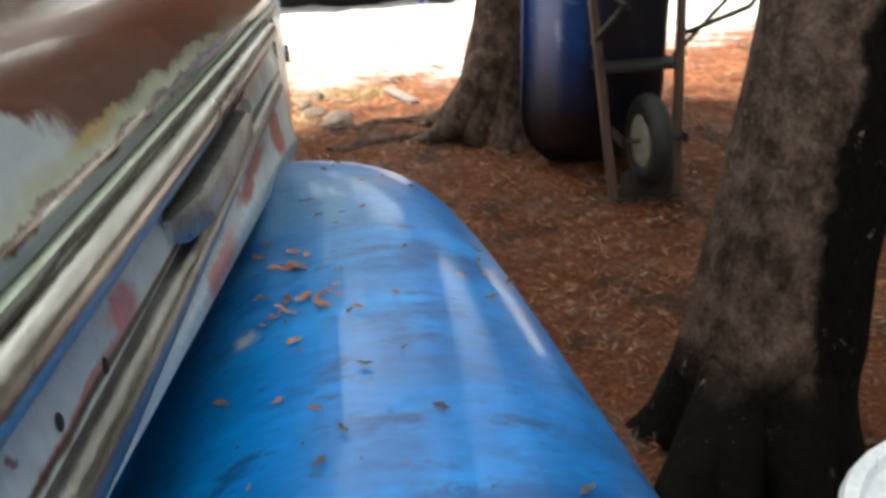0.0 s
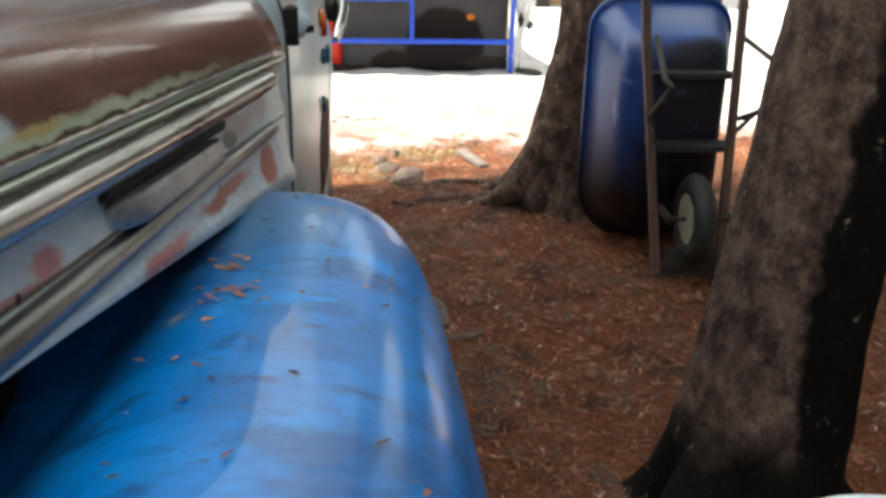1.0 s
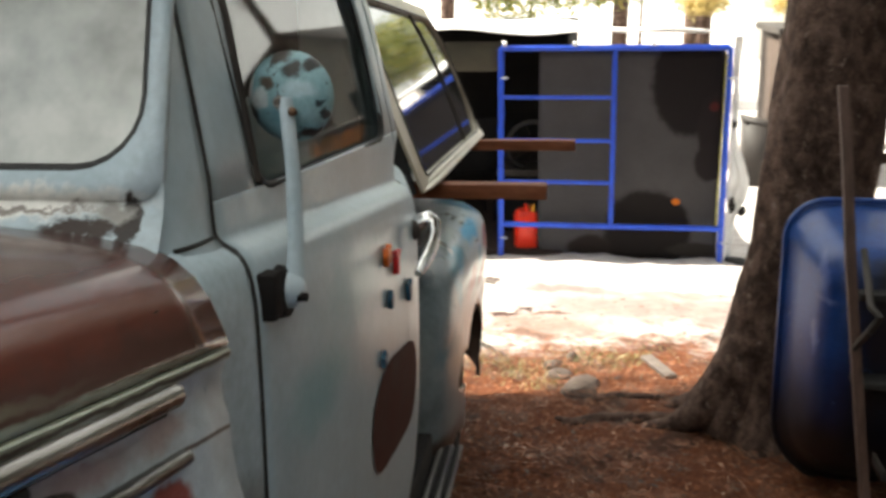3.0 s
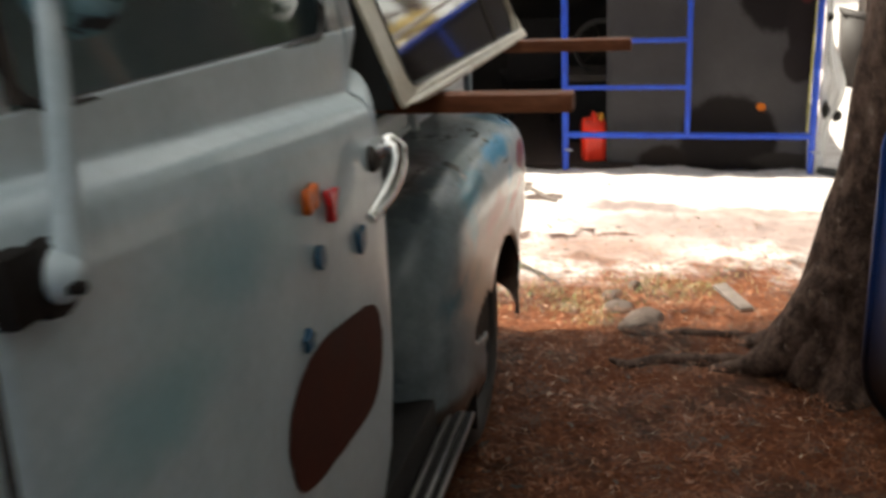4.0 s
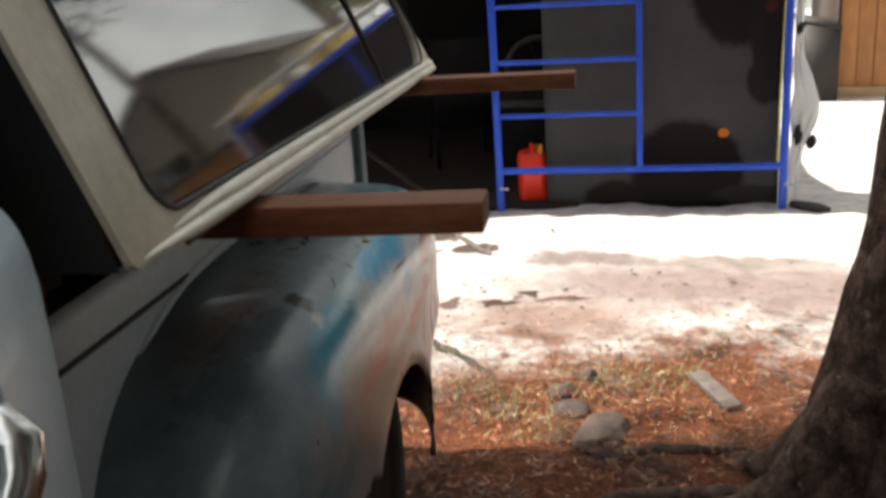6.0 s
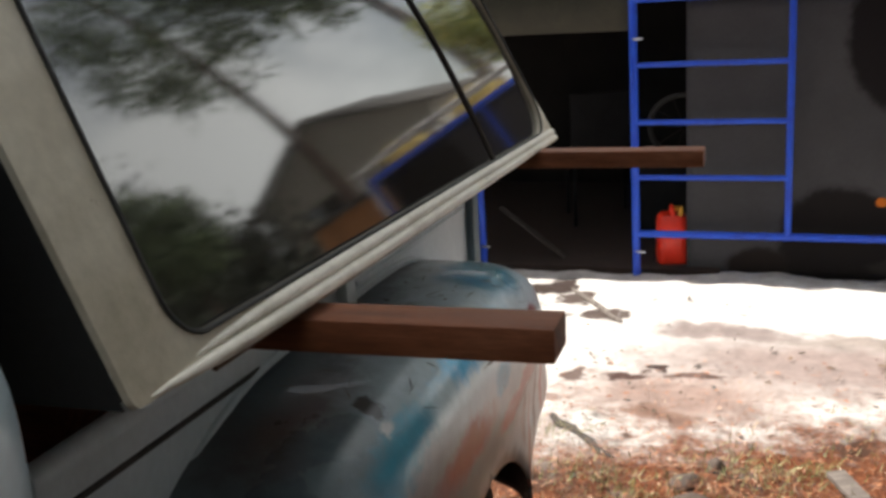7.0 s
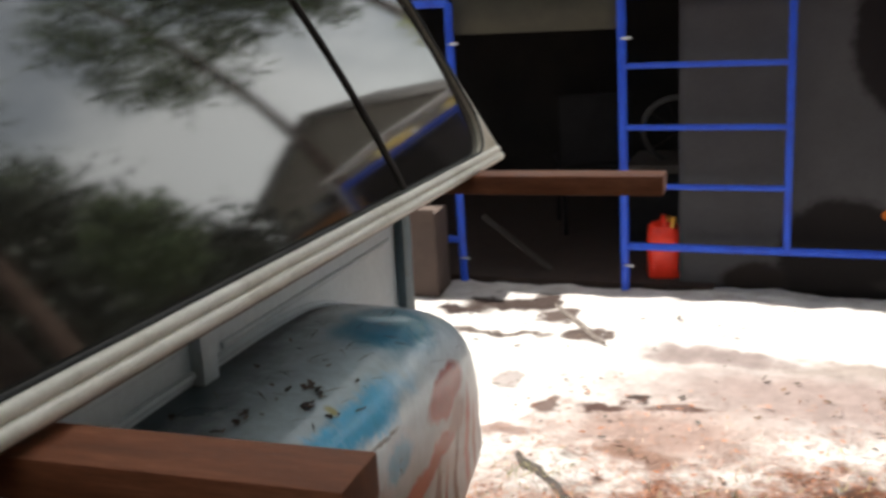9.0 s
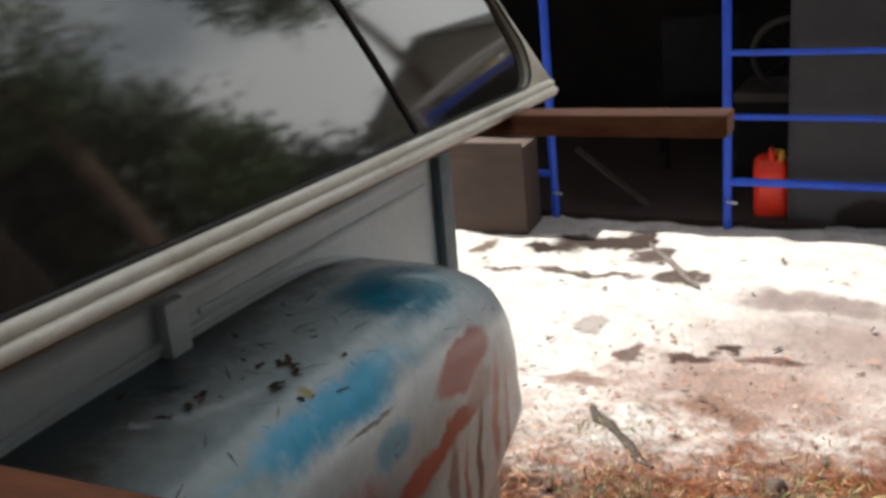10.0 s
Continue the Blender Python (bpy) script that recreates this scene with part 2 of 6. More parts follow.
rear_paint = surface("streaked_fender_paint", ((0.3, (0.085, 0.115, 0.13)), (0.52, (0.165, 0.205, 0.225)), (0.75, (0.27, 0.315, 0.335))), 0.31, scale=4, spec=0.35, fine=40, grain=0.25,
                     bump=0.08, coat=0.22, ragged=10.0, specks=[(16, 0.68, 0.73, (0.05, 0.035, 0.03)), (46, 0.70, 0.74, (0.07, 0.05, 0.045))],
                     blotches=[((0.25, 2.86, 0.98), (0.10, 0.16, 0.07), (0.075, 0.035, 0.026), 0.6, 0.14), ((0.19, 3.25, 1.01), (0.05, 0.55, 0.05), (0.10, 0.085, 0.08), 0.6, 0.10),
                               # pale outer top, part of the same painted sheen
                               ((0.40, 3.50, 0.93), (0.16, 0.55, 0.16), (0.52, 0.61, 0.65), 0.45, 0.12),
                               # broad pale band over the outer shoulder, the sky's sheen put into the colour
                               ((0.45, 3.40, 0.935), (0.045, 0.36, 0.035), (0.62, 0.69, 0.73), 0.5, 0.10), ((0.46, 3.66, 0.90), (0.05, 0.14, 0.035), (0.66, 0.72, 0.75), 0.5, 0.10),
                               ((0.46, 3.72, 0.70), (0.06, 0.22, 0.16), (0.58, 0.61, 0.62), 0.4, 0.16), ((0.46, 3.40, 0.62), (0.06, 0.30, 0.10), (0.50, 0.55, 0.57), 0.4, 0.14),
                               # teal and sky-blue smears, and a darker inner front
                               ((0.365, 3.60, 0.99), (0.085, 0.13, 0.06), (0.012, 0.20, 0.33), 0.35, 0.10), ((0.365, 3.65, 0.99), (0.05, 0.05, 0.06), (0.10, 0.30, 0.38), 0.6, 0.10),
                               ((0.440, 3.24, 0.950), (0.030, 0.20, 0.034), (0.08, 0.46, 0.74), 0.45, 0.10), ((0.23, 3.05, 1.01), (0.06, 0.34, 0.08), (0.070, 0.100, 0.115), 0.7, 0.12), ((0.464, 3.36, 0.862), (0.05, 0.055, 0.030), (0.12, 0.40, 0.56), 0.4, 0.08),
                               ((0.444, 2.88, 0.93), (0.030, 0.12, 0.045), (0.04, 0.24, 0.34), 0.5, 0.10), ((0.452, 2.79, 0.86), (0.05, 0.045, 0.06), (0.05, 0.25, 0.35), 0.5, 0.10),
                               # a teal smear, then the shoulder's highlight as a painted pale patch
                               ((0.445, 2.72, 0.72), (0.05, 0.14, 0.035), (0.05, 0.17, 0.23), 0.6, 0.14), ((0.452, 3.05, 0.935), (0.025, 0.06, 0.03), (0.46, 0.56, 0.60), 0.5, 0.08),
                               # pink-red primer
                               ((0.465, 3.12, 0.815), (0.05, 0.17, 0.040), (0.36, 0.085, 0.07), 0.5, 0.12), ((0.463, 3.45, 0.765), (0.06, 0.11, 0.026), (0.34, 0.028, 0.020), 0.3, 0.07),
                               ((0.461, 3.58, 0.785), (0.06, 0.09, 0.020), (0.34, 0.030, 0.022), 0.3, 0.07), ((0.459, 3.61, 0.868), (0.06, 0.110, 0.042), (0.30, 0.010, 0.008), 0.16, 0.05),
                               ((0.458, 3.67, 0.80), (0.06, 0.05, 0.030), (0.36, 0.27, 0.26), 0.4, 0.08), ((0.455, 3.74, 0.72), (0.06, 0.016, 0.10), (0.40, 0.10, 0.085), 0.4, 0.05),
                               ((0.452, 3.66, 0.66), (0.06, 0.014, 0.12), (0.10, 0.05, 0.04), 0.4, 0.05), ((0.450, 3.80, 0.65), (0.06, 0.012, 0.12), (0.34, 0.16, 0.14), 0.4, 0.05),
                               ((0.455, 3.55, 0.69), (0.06, 0.018, 0.06), (0.22, 0.16, 0.15), 0.4, 0.05), ((0.455, 3.60, 0.60), (0.06, 0.010, 0.12), (0.36, 0.12, 0.10), 0.4, 0.05),
                               # chips, scratches, grime, and near-black towards the lower front edge
                               ((0.393, 2.885, 0.984), (0.024, 0.022, 0.014), (0.02, 0.015, 0.012), 0.2, 0.08), ((0.420, 2.872, 0.966), (0.016, 0.020, 0.010), (0.56, 0.55, 0.53), 0.4, 0.08),
                               ((0.459, 3.315, 0.911), (0.05, 0.058, 0.0035), (0.05, 0.04, 0.04), 0.4, 0.04), ((0.42, 3.24, 0.98), (0.010, 0.011, 0.02), (0.34, 0.30, 0.08), 0.4, 0.04),
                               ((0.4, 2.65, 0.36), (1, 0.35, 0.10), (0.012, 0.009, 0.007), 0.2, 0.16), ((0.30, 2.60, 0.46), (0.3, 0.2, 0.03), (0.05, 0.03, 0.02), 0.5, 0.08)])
bed_paint = surface("pale_bed_paint", ((0.3, (0.58, 0.65, 0.69)), (0.6, (0.70, 0.76, 0.79)), (0.8, (0.78, 0.82, 0.84))), 0.45, scale=4, fine=60, grain=0.12, bump=0.08,
                    specks=(20, 0.70, 0.74, (0.16, 0.09, 0.06)))
stake_paint = surface("dark_teal_stake_paint", ((0.3, (0.07, 0.11, 0.13)), (0.7, (0.16, 0.22, 0.25))), 0.5, scale=9, specks=(30, 0.62, 0.68, (0.07, 0.04, 0.03)))
chrome = surface("pitted_chrome", ((0.3, (0.62, 0.61, 0.60)), (0.7, (0.86, 0.86, 0.86))), 0.22, 1.0, scale=14, fine=150, grain=0.1, bump=0.05,
                 specks=(60, 0.66, 0.72, (0.18, 0.12, 0.09)))
bright_trim = surface("worn_bright_trim", ((0.3, (0.20, 0.18, 0.16)), (0.7, (0.56, 0.54, 0.51))), 0.30, 1.0, scale=9, fine=120, grain=0.15, bump=0.10,
                      specks=(30, 0.64, 0.71, (0.16, 0.10, 0.07)), stretch=(1, 0.4, 1))
old_trim = surface("weathered_trim_metal", ((0.3, (0.14, 0.13, 0.12)), (0.7, (0.42, 0.41, 0.39))), 0.36, 1.0, scale=16, fine=120, grain=0.2, bump=0.12,
                   specks=(26, 0.60, 0.68, (0.12, 0.07, 0.05)), stretch=(1, 0.4, 1))
plate_metal = surface("grey_cast_metal", ((0.3, (0.24, 0.245, 0.25)), (0.7, (0.46, 0.465, 0.47))), 0.42, 0.8, scale=22, fine=140, grain=0.3, bump=0.25, specks=(60, 0.62, 0.70, (0.08, 0.06, 0.05)))
rubber = surface("black_rubber", ((0.3, (0.012, 0.012, 0.012)), (0.7, (0.03, 0.03, 0.03))), 0.7, scale=10, bump=0.1)
deep_black = surface("deep_black_metal", ((0.3, (0.005, 0.004, 0.004)), (0.7, (0.014, 0.011, 0.010))), 0.75, spec=0.2, scale=10, bump=0.2)
dark_metal = surface("dark_dirty_metal", ((0.3, (0.015, 0.012, 0.010)), (0.7, (0.05, 0.04, 0.035))), 0.7, scale=8)
brown_patch = surface("red_brown_primer", ((0.3, (0.045, 0.011, 0.008)), (0.7, (0.072, 0.019, 0.013))), 0.7, spec=0.15, scale=12, bump=0.1)
cream_paint = surface("cream_shell_paint", ((0.28, (0.36, 0.315, 0.23)), (0.5, (0.54, 0.49, 0.39)), (0.75, (0.64, 0.60, 0.51))), 0.40, scale=6, fine=70, grain=0.16, bump=0.08,
                      specks=(22, 0.66, 0.73, (0.24, 0.18, 0.12)))
rail_paint = surface("ivory_rail_paint", ((0.28, (0.54, 0.50, 0.41)), (0.5, (0.76, 0.72, 0.63)), (0.75, (0.83, 0.81, 0.74))), 0.38, scale=9, fine=70, grain=0.16, bump=0.08,
                     specks=[(22, 0.68, 0.74, (0.30, 0.23, 0.15)), (60, 0.72, 0.76, (0.16, 0.10, 0.06))])
shell_dark = surface("dark_shell_wall", ((0.3, (0.010, 0.010, 0.011)), (0.7, (0.025, 0.024, 0.023))), 0.6, scale=5)
wood_beam = surface("brown_stained_wood", ((0.3, (0.11, 0.032, 0.012)), (0.55, (0.19, 0.062, 0.026)), (0.75, (0.27, 0.105, 0.052))), 0.62, scale=5, spec=0.25, fine=40, grain=0.3,
                    bump=0.25, stretch=(1, 9, 9))
handle_wood = surface("weathered_handle_wood", ((0.3, (0.065, 0.038, 0.03)), (0.7, (0.15, 0.09, 0.07))), 0.55, scale=8, fine=50, bump=0.2, stretch=(8, 8, 1))
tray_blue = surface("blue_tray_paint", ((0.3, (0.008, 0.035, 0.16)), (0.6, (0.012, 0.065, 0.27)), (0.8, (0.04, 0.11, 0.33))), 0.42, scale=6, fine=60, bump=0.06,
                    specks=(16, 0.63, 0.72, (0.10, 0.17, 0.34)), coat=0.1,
                    # Near-black towards the tray's foot and over its underside, paler marks on the left.
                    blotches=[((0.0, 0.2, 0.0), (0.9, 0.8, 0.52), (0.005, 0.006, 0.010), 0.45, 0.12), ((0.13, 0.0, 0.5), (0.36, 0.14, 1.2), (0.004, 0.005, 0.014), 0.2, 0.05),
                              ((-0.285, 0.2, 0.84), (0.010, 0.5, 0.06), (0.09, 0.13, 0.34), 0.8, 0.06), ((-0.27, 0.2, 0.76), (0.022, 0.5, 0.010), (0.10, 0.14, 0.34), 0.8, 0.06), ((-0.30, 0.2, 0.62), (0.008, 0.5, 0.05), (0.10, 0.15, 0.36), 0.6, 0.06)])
scaffold_blue = surface("blue_scaffold_paint", ((0.3, (0.005, 0.045, 0.44)), (0.7, (0.010, 0.085, 0.62))), 0.45, scale=10, bump=0.08, specks=(30, 0.72, 0.76, (0.12, 0.06, 0.04)))
galvanised = surface("galvanised_steel", ((0.3, (0.45, 0.46, 0.47)), (0.7, (0.65, 0.66, 0.67))), 0.35, 0.9, scale=20)
red_plastic = surface("red_plastic", ((0.3, (0.78, 0.030, 0.012)), (0.7, (0.90, 0.045, 0.018))), 0.42, scale=6, bump=0.05)
yellow_plastic = surface("yellow_plastic", ((0.3, (0.65, 0.30, 0.03)), (0.7, (0.75, 0.40, 0.05))), 0.45)
orange_plastic = surface("orange_plastic", ((0.3, (0.70, 0.12, 0.008)), (0.7, (0.80, 0.17, 0.012))), 0.45)
red_magnet = surface("red_magnet_plastic", ((0.3, (0.65, 0.015, 0.02)), (0.7, (0.75, 0.025, 0.03))), 0.4)
blue_magnet = surface("dark_blue_magnet_plastic", ((0.3, (0.008, 0.055, 0.11)), (0.7, (0.015, 0.09, 0.16))), 0.5)
white_tarp = surface("white_tarp_cloth", ((0.3, (0.66, 0.67, 0.68)), (0.7, (0.82, 0.82, 0.82))), 0.6, scale=3, bump=0.2, bump_scale=14)


def thin_cloth(m, share):
    """Lets part of the light through the cloth."""
    nt = m.node_tree
    back, mixed = nt.nodes.new("ShaderNodeBsdfTranslucent"), nt.nodes.new("ShaderNodeMixShader")
    back.inputs["Color"].default_value, mixed.inputs[0].default_value = (0.80, 0.80, 0.79, 1), share
    nt.links.new(nt.nodes["Principled BSDF"].outputs[0], mixed.inputs[1])
    nt.links.new(back.outputs[0], mixed.inputs[2])
    nt.links.new(mixed.outputs[0], nt.nodes["Material Output"].inputs["Surface"])
    return m


thin_tarp = thin_cloth(white_tarp.copy(), 0.6)
grey_sheet = surface("stained_grey_sheet", ((0.3, (0.047, 0.046, 0.049)), (0.6, (0.060, 0.059, 0.063)), (0.8, (0.070, 0.069, 0.073))), 0.85, spec=0.12, scale=2.0, fine=60, grain=0.12, bump=0.1,
                     blotches=[((1.27, 7.1, 1.22), (0.25, 0.5, 0.36), (0.013, 0.011, 0.012), 0.10, 0.10), ((1.46, 7.1, 0.92), (0.13, 0.5, 0.22), (0.016, 0.013, 0.014), 0.12, 0.10),
                               ((1.42, 7.1, 0.68), (0.10, 0.5, 0.13), (0.018, 0.015, 0.016), 0.15, 0.06), ((1.02, 7.1, 0.18), (0.30, 0.5, 0.30), (0.013, 0.011, 0.011), 0.10, 0.10),
                               ((0.62, 7.1, 0.05), (0.16, 0.5, 0.10), (0.018, 0.014, 0.013), 0.2, 0.06), ((1.36, 7.1, 0.06), (0.2, 0.5, 0.05), (0.027, 0.024, 0.023), 0.2, 0.06),
                               ((1.21, 7.1, 0.40), (0.028, 0.5, 0.024), (0.50, 0.14, 0.02), 0.2, 0.01), ((1.44, 7.1, 1.06), (0.03, 0.5, 0.03), (0.075, 0.018, 0.018), 0.4, 0.02)])
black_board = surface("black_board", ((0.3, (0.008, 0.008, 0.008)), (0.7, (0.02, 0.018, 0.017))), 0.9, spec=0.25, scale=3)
dark_grey = surface("dark_grey_plastic", ((0.3, (0.008, 0.008, 0.009)), (0.7, (0.016, 0.016, 0.017))), 0.85, spec=0.1)
cardboard = surface("brown_cardboard", ((0.3, (0.055, 0.036, 0.030)), (0.7, (0.085, 0.058, 0.047))), 0.8, scale=5, bump=0.1)
# Shed boards darkened in colour so their sunlit side mirrors dimly in the glass.
dark_boards = surface("dark_brown_boards", ((0.3, (0.028, 0.016, 0.011)), (0.7, (0.060, 0.036, 0.025))), 0.8, scale=4, stretch=(9, 9, 1), bump=0.2)
pale_wood = surface("pale_board", ((0.3, (0.34, 0.22, 0.11)), (0.7, (0.48, 0.33, 0.18))), 0.7, scale=6, stretch=(1, 9, 9), bump=0.2)
orange_wood = surface("orange_wood_boards", ((0.3, (0.24, 0.095, 0.028)), (0.7, (0.38, 0.165, 0.05))), 0.6, scale=4, stretch=(9, 9, 1), bump=0.2, random_value=0.2)
bark = surface("pine_bark", ((0.34, (0.032, 0.019, 0.014)), (0.48, (0.076, 0.047, 0.036)), (0.68, (0.150, 0.100, 0.080))), 0.9, scale=17, fine=110, grain=0.7,
               bump=1.0, bump_scale=50, stretch=(1, 1, 0.75), rough_var=0.05, spec=0.2, specks=(24, 0.60, 0.68, (0.20, 0.155, 0.13)))
part_black_bark = surface("black_patched_bark", ((0.34, (0.036, 0.023, 0.018)), (0.48, (0.086, 0.056, 0.045)), (0.68, (0.165, 0.115, 0.094))), 0.9, scale=17, fine=110, grain=0.7,
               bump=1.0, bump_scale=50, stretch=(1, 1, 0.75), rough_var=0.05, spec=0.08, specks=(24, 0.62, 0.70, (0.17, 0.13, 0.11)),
                     # Black over the trunk's right side, left root and foot.
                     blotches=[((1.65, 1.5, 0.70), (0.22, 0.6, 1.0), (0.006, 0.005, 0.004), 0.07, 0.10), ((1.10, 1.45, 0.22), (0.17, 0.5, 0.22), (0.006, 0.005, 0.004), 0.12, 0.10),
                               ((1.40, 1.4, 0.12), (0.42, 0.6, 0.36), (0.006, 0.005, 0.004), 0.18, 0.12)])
stone = surface("grey_stone", ((0.3, (0.030, 0.018, 0.013)), (0.7, (0.085, 0.058, 0.045))), 0.85, scale=9, bump=0.5, bump_scale=40)
grey_wood = surface("grey_weathered_wood", ((0.3, (0.06, 0.045, 0.038)), (0.7, (0.15, 0.12, 0.105))), 0.8, scale=8, bump=0.4, stretch=(1, 6, 6))


def leaf_material(name, stops):
    m, nt, bsdf = start_material(name)
    rnd = nt.nodes.new("ShaderNodeNewGeometry").outputs["Random Per Island"]
    nt.links.new(ramp_node(nt, rnd, stops), bsdf.inputs["Base Color"])
    bsdf.inputs["Roughness"].default_value = 0.65
    return m


needle_green = leaf_material("pine_needles", ((0.0, (0.020, 0.040, 0.014)), (0.5, (0.045, 0.075, 0.022)), (1.0, (0.085, 0.11, 0.035))))
deep_green = leaf_material("shaded_evergreen", ((0.0, (0.008, 0.012, 0.007)), (0.6, (0.020, 0.026, 0.014)), (1.0, (0.040, 0.046, 0.024))))
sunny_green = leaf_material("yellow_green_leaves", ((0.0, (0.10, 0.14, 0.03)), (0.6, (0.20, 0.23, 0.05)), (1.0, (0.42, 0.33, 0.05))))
yellow_leaf = leaf_material("yellow_autumn_leaves", ((0.0, (0.42, 0.30, 0.09)), (1.0, (0.58, 0.48, 0.20))))
litter_brown = leaf_material("brown_needle_litter", ((0.0, (0.035, 0.014, 0.008)), (0.35, (0.150, 0.046, 0.017)), (0.7, (0.300, 0.098, 0.036)), (0.92, (0.45, 0.20, 0.10)), (1.0, (0.68, 0.52, 0.40))))
litter_dark = leaf_material("dark_leaf_bits", ((0.0, (0.03, 0.022, 0.018)), (0.6, (0.07, 0.045, 0.03)), (1.0, (0.16, 0.09, 0.05))))
orange_leaf = leaf_material("orange_dead_leaves", ((0.0, (0.10, 0.035, 0.016)), (0.6, (0.30, 0.09, 0.022)), (1.0, (0.40, 0.16, 0.04))))
grass_blade = leaf_material("dry_grass", ((0.0, (0.08, 0.11, 0.03)), (0.5, (0.20, 0.18, 0.08)), (1.0, (0.36, 0.30, 0.16))))


def ground_material():
    """Brown pine litter that thins out into pale sand, with damp patches and painted thin shade."""
    m, nt, bsdf = start_material("litter_and_sand")
    pos = nt.nodes.new("ShaderNodeTexCoord").outputs["Object"]
    big, mid, fine = noise_node(nt, pos, 1.3, 5), noise_node(nt, pos, 9.0, 6, 0.7), noise_node(nt, pos, 60.0, 5, 0.7)
    litter = ramp_node(nt, fine, ((0.30, (0.04, 0.015, 0.008)), (0.50, (0.126, 0.039, 0.0155)), (0.66, (0.215, 0.074, 0.031)), (0.8, (0.35, 0.175, 0.088))))
    litter = mix_node(nt, step_node(nt, mid, 0.50, 0.75), litter, (0.085, 0.034, 0.018))
    litter = mix_node(nt, step_node(nt, noise_node(nt, pos, 3.4, 5, 0.65), 0.50, 0.64), litter, (0.055, 0.024, 0.014))
    litter = mix_node(nt, step_node(nt, noise_node(nt, pos, 22.0, 4, 0.7), 0.66, 0.74), litter, (0.42, 0.25, 0.15))
    sand = ramp_node(nt, mid, ((0.30, (0.44, 0.38, 0.36)), (0.55, (0.60, 0.56, 0.54)), (0.8, (0.68, 0.66, 0.65))))
    sand = mix_node(nt, 1.0, sand, math_node(nt, "MULTIPLY_ADD", fine, 0.5, 0.75), "MULTIPLY")
    sep = nt.nodes.new("ShaderNodeSeparateXYZ")
    nt.links.new(pos, sep.inputs[0])
    edge = math_node(nt, "ADD", sep.outputs[1], math_node(nt, "MULTIPLY", sep.outputs[0], -0.16))
    edge = math_node(nt, "ADD", edge, math_node(nt, "MULTIPLY_ADD", big, 1.6, -0.8))
    edge = math_node(nt, "ADD", edge, math_node(nt, "MULTIPLY_ADD", mid, 1.5, -0.75))
    col = mix_node(nt, step_node(nt, edge, 4.60, 5.55), litter, sand)
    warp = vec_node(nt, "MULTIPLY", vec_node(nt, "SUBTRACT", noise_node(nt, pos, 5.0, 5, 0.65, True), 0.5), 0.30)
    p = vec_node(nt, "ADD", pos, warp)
    # The first three broad patches paint thin shade over damp sand; the rest are smaller marks.
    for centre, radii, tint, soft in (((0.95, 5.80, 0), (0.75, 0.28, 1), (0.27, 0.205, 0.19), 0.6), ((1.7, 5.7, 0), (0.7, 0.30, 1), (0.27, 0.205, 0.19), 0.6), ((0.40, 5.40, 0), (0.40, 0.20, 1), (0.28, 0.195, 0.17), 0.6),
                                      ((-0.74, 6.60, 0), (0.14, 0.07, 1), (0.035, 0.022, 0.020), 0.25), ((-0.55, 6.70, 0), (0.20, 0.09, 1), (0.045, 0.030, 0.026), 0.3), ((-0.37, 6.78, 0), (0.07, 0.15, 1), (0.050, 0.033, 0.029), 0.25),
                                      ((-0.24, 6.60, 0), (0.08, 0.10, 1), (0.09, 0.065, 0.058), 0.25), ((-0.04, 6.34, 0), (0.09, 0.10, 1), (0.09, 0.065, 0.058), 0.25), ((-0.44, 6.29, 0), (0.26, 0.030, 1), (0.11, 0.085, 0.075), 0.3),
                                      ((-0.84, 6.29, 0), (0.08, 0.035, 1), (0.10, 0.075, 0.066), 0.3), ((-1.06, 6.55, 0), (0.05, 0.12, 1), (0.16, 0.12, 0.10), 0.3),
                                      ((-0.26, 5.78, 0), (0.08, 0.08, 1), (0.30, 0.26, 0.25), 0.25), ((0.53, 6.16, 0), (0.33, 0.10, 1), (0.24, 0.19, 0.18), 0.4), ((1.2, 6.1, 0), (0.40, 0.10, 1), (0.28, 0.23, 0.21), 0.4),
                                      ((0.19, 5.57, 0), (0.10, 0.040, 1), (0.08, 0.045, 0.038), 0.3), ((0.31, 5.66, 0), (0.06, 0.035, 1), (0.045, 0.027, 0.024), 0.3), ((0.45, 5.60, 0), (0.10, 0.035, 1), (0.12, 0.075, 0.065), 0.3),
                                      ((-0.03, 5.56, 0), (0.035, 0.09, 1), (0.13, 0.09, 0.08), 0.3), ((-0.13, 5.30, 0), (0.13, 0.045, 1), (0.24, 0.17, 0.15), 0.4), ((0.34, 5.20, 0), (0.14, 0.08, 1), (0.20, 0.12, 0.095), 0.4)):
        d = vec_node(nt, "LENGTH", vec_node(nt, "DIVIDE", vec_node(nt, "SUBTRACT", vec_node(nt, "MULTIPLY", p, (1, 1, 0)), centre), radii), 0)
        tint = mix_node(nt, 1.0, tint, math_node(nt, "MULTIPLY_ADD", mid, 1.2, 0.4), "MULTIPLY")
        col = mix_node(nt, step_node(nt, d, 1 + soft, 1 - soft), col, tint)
    nt.links.new(col, bsdf.inputs["Base Color"])
    bsdf.inputs["Roughness"].default_value, bsdf.inputs["Specular IOR Level"].default_value = 0.95, 0.2
    b = nt.nodes.new("ShaderNodeBump")
    b.inputs["Strength"].default_value, b.inputs["Distance"].default_value = 0.8, 0.03
    nt.links.new(math_node(nt, "ADD", fine, mid), b.inputs["Height"])
    nt.links.new(b.outputs[0], bsdf.inputs["Normal"])
    return m


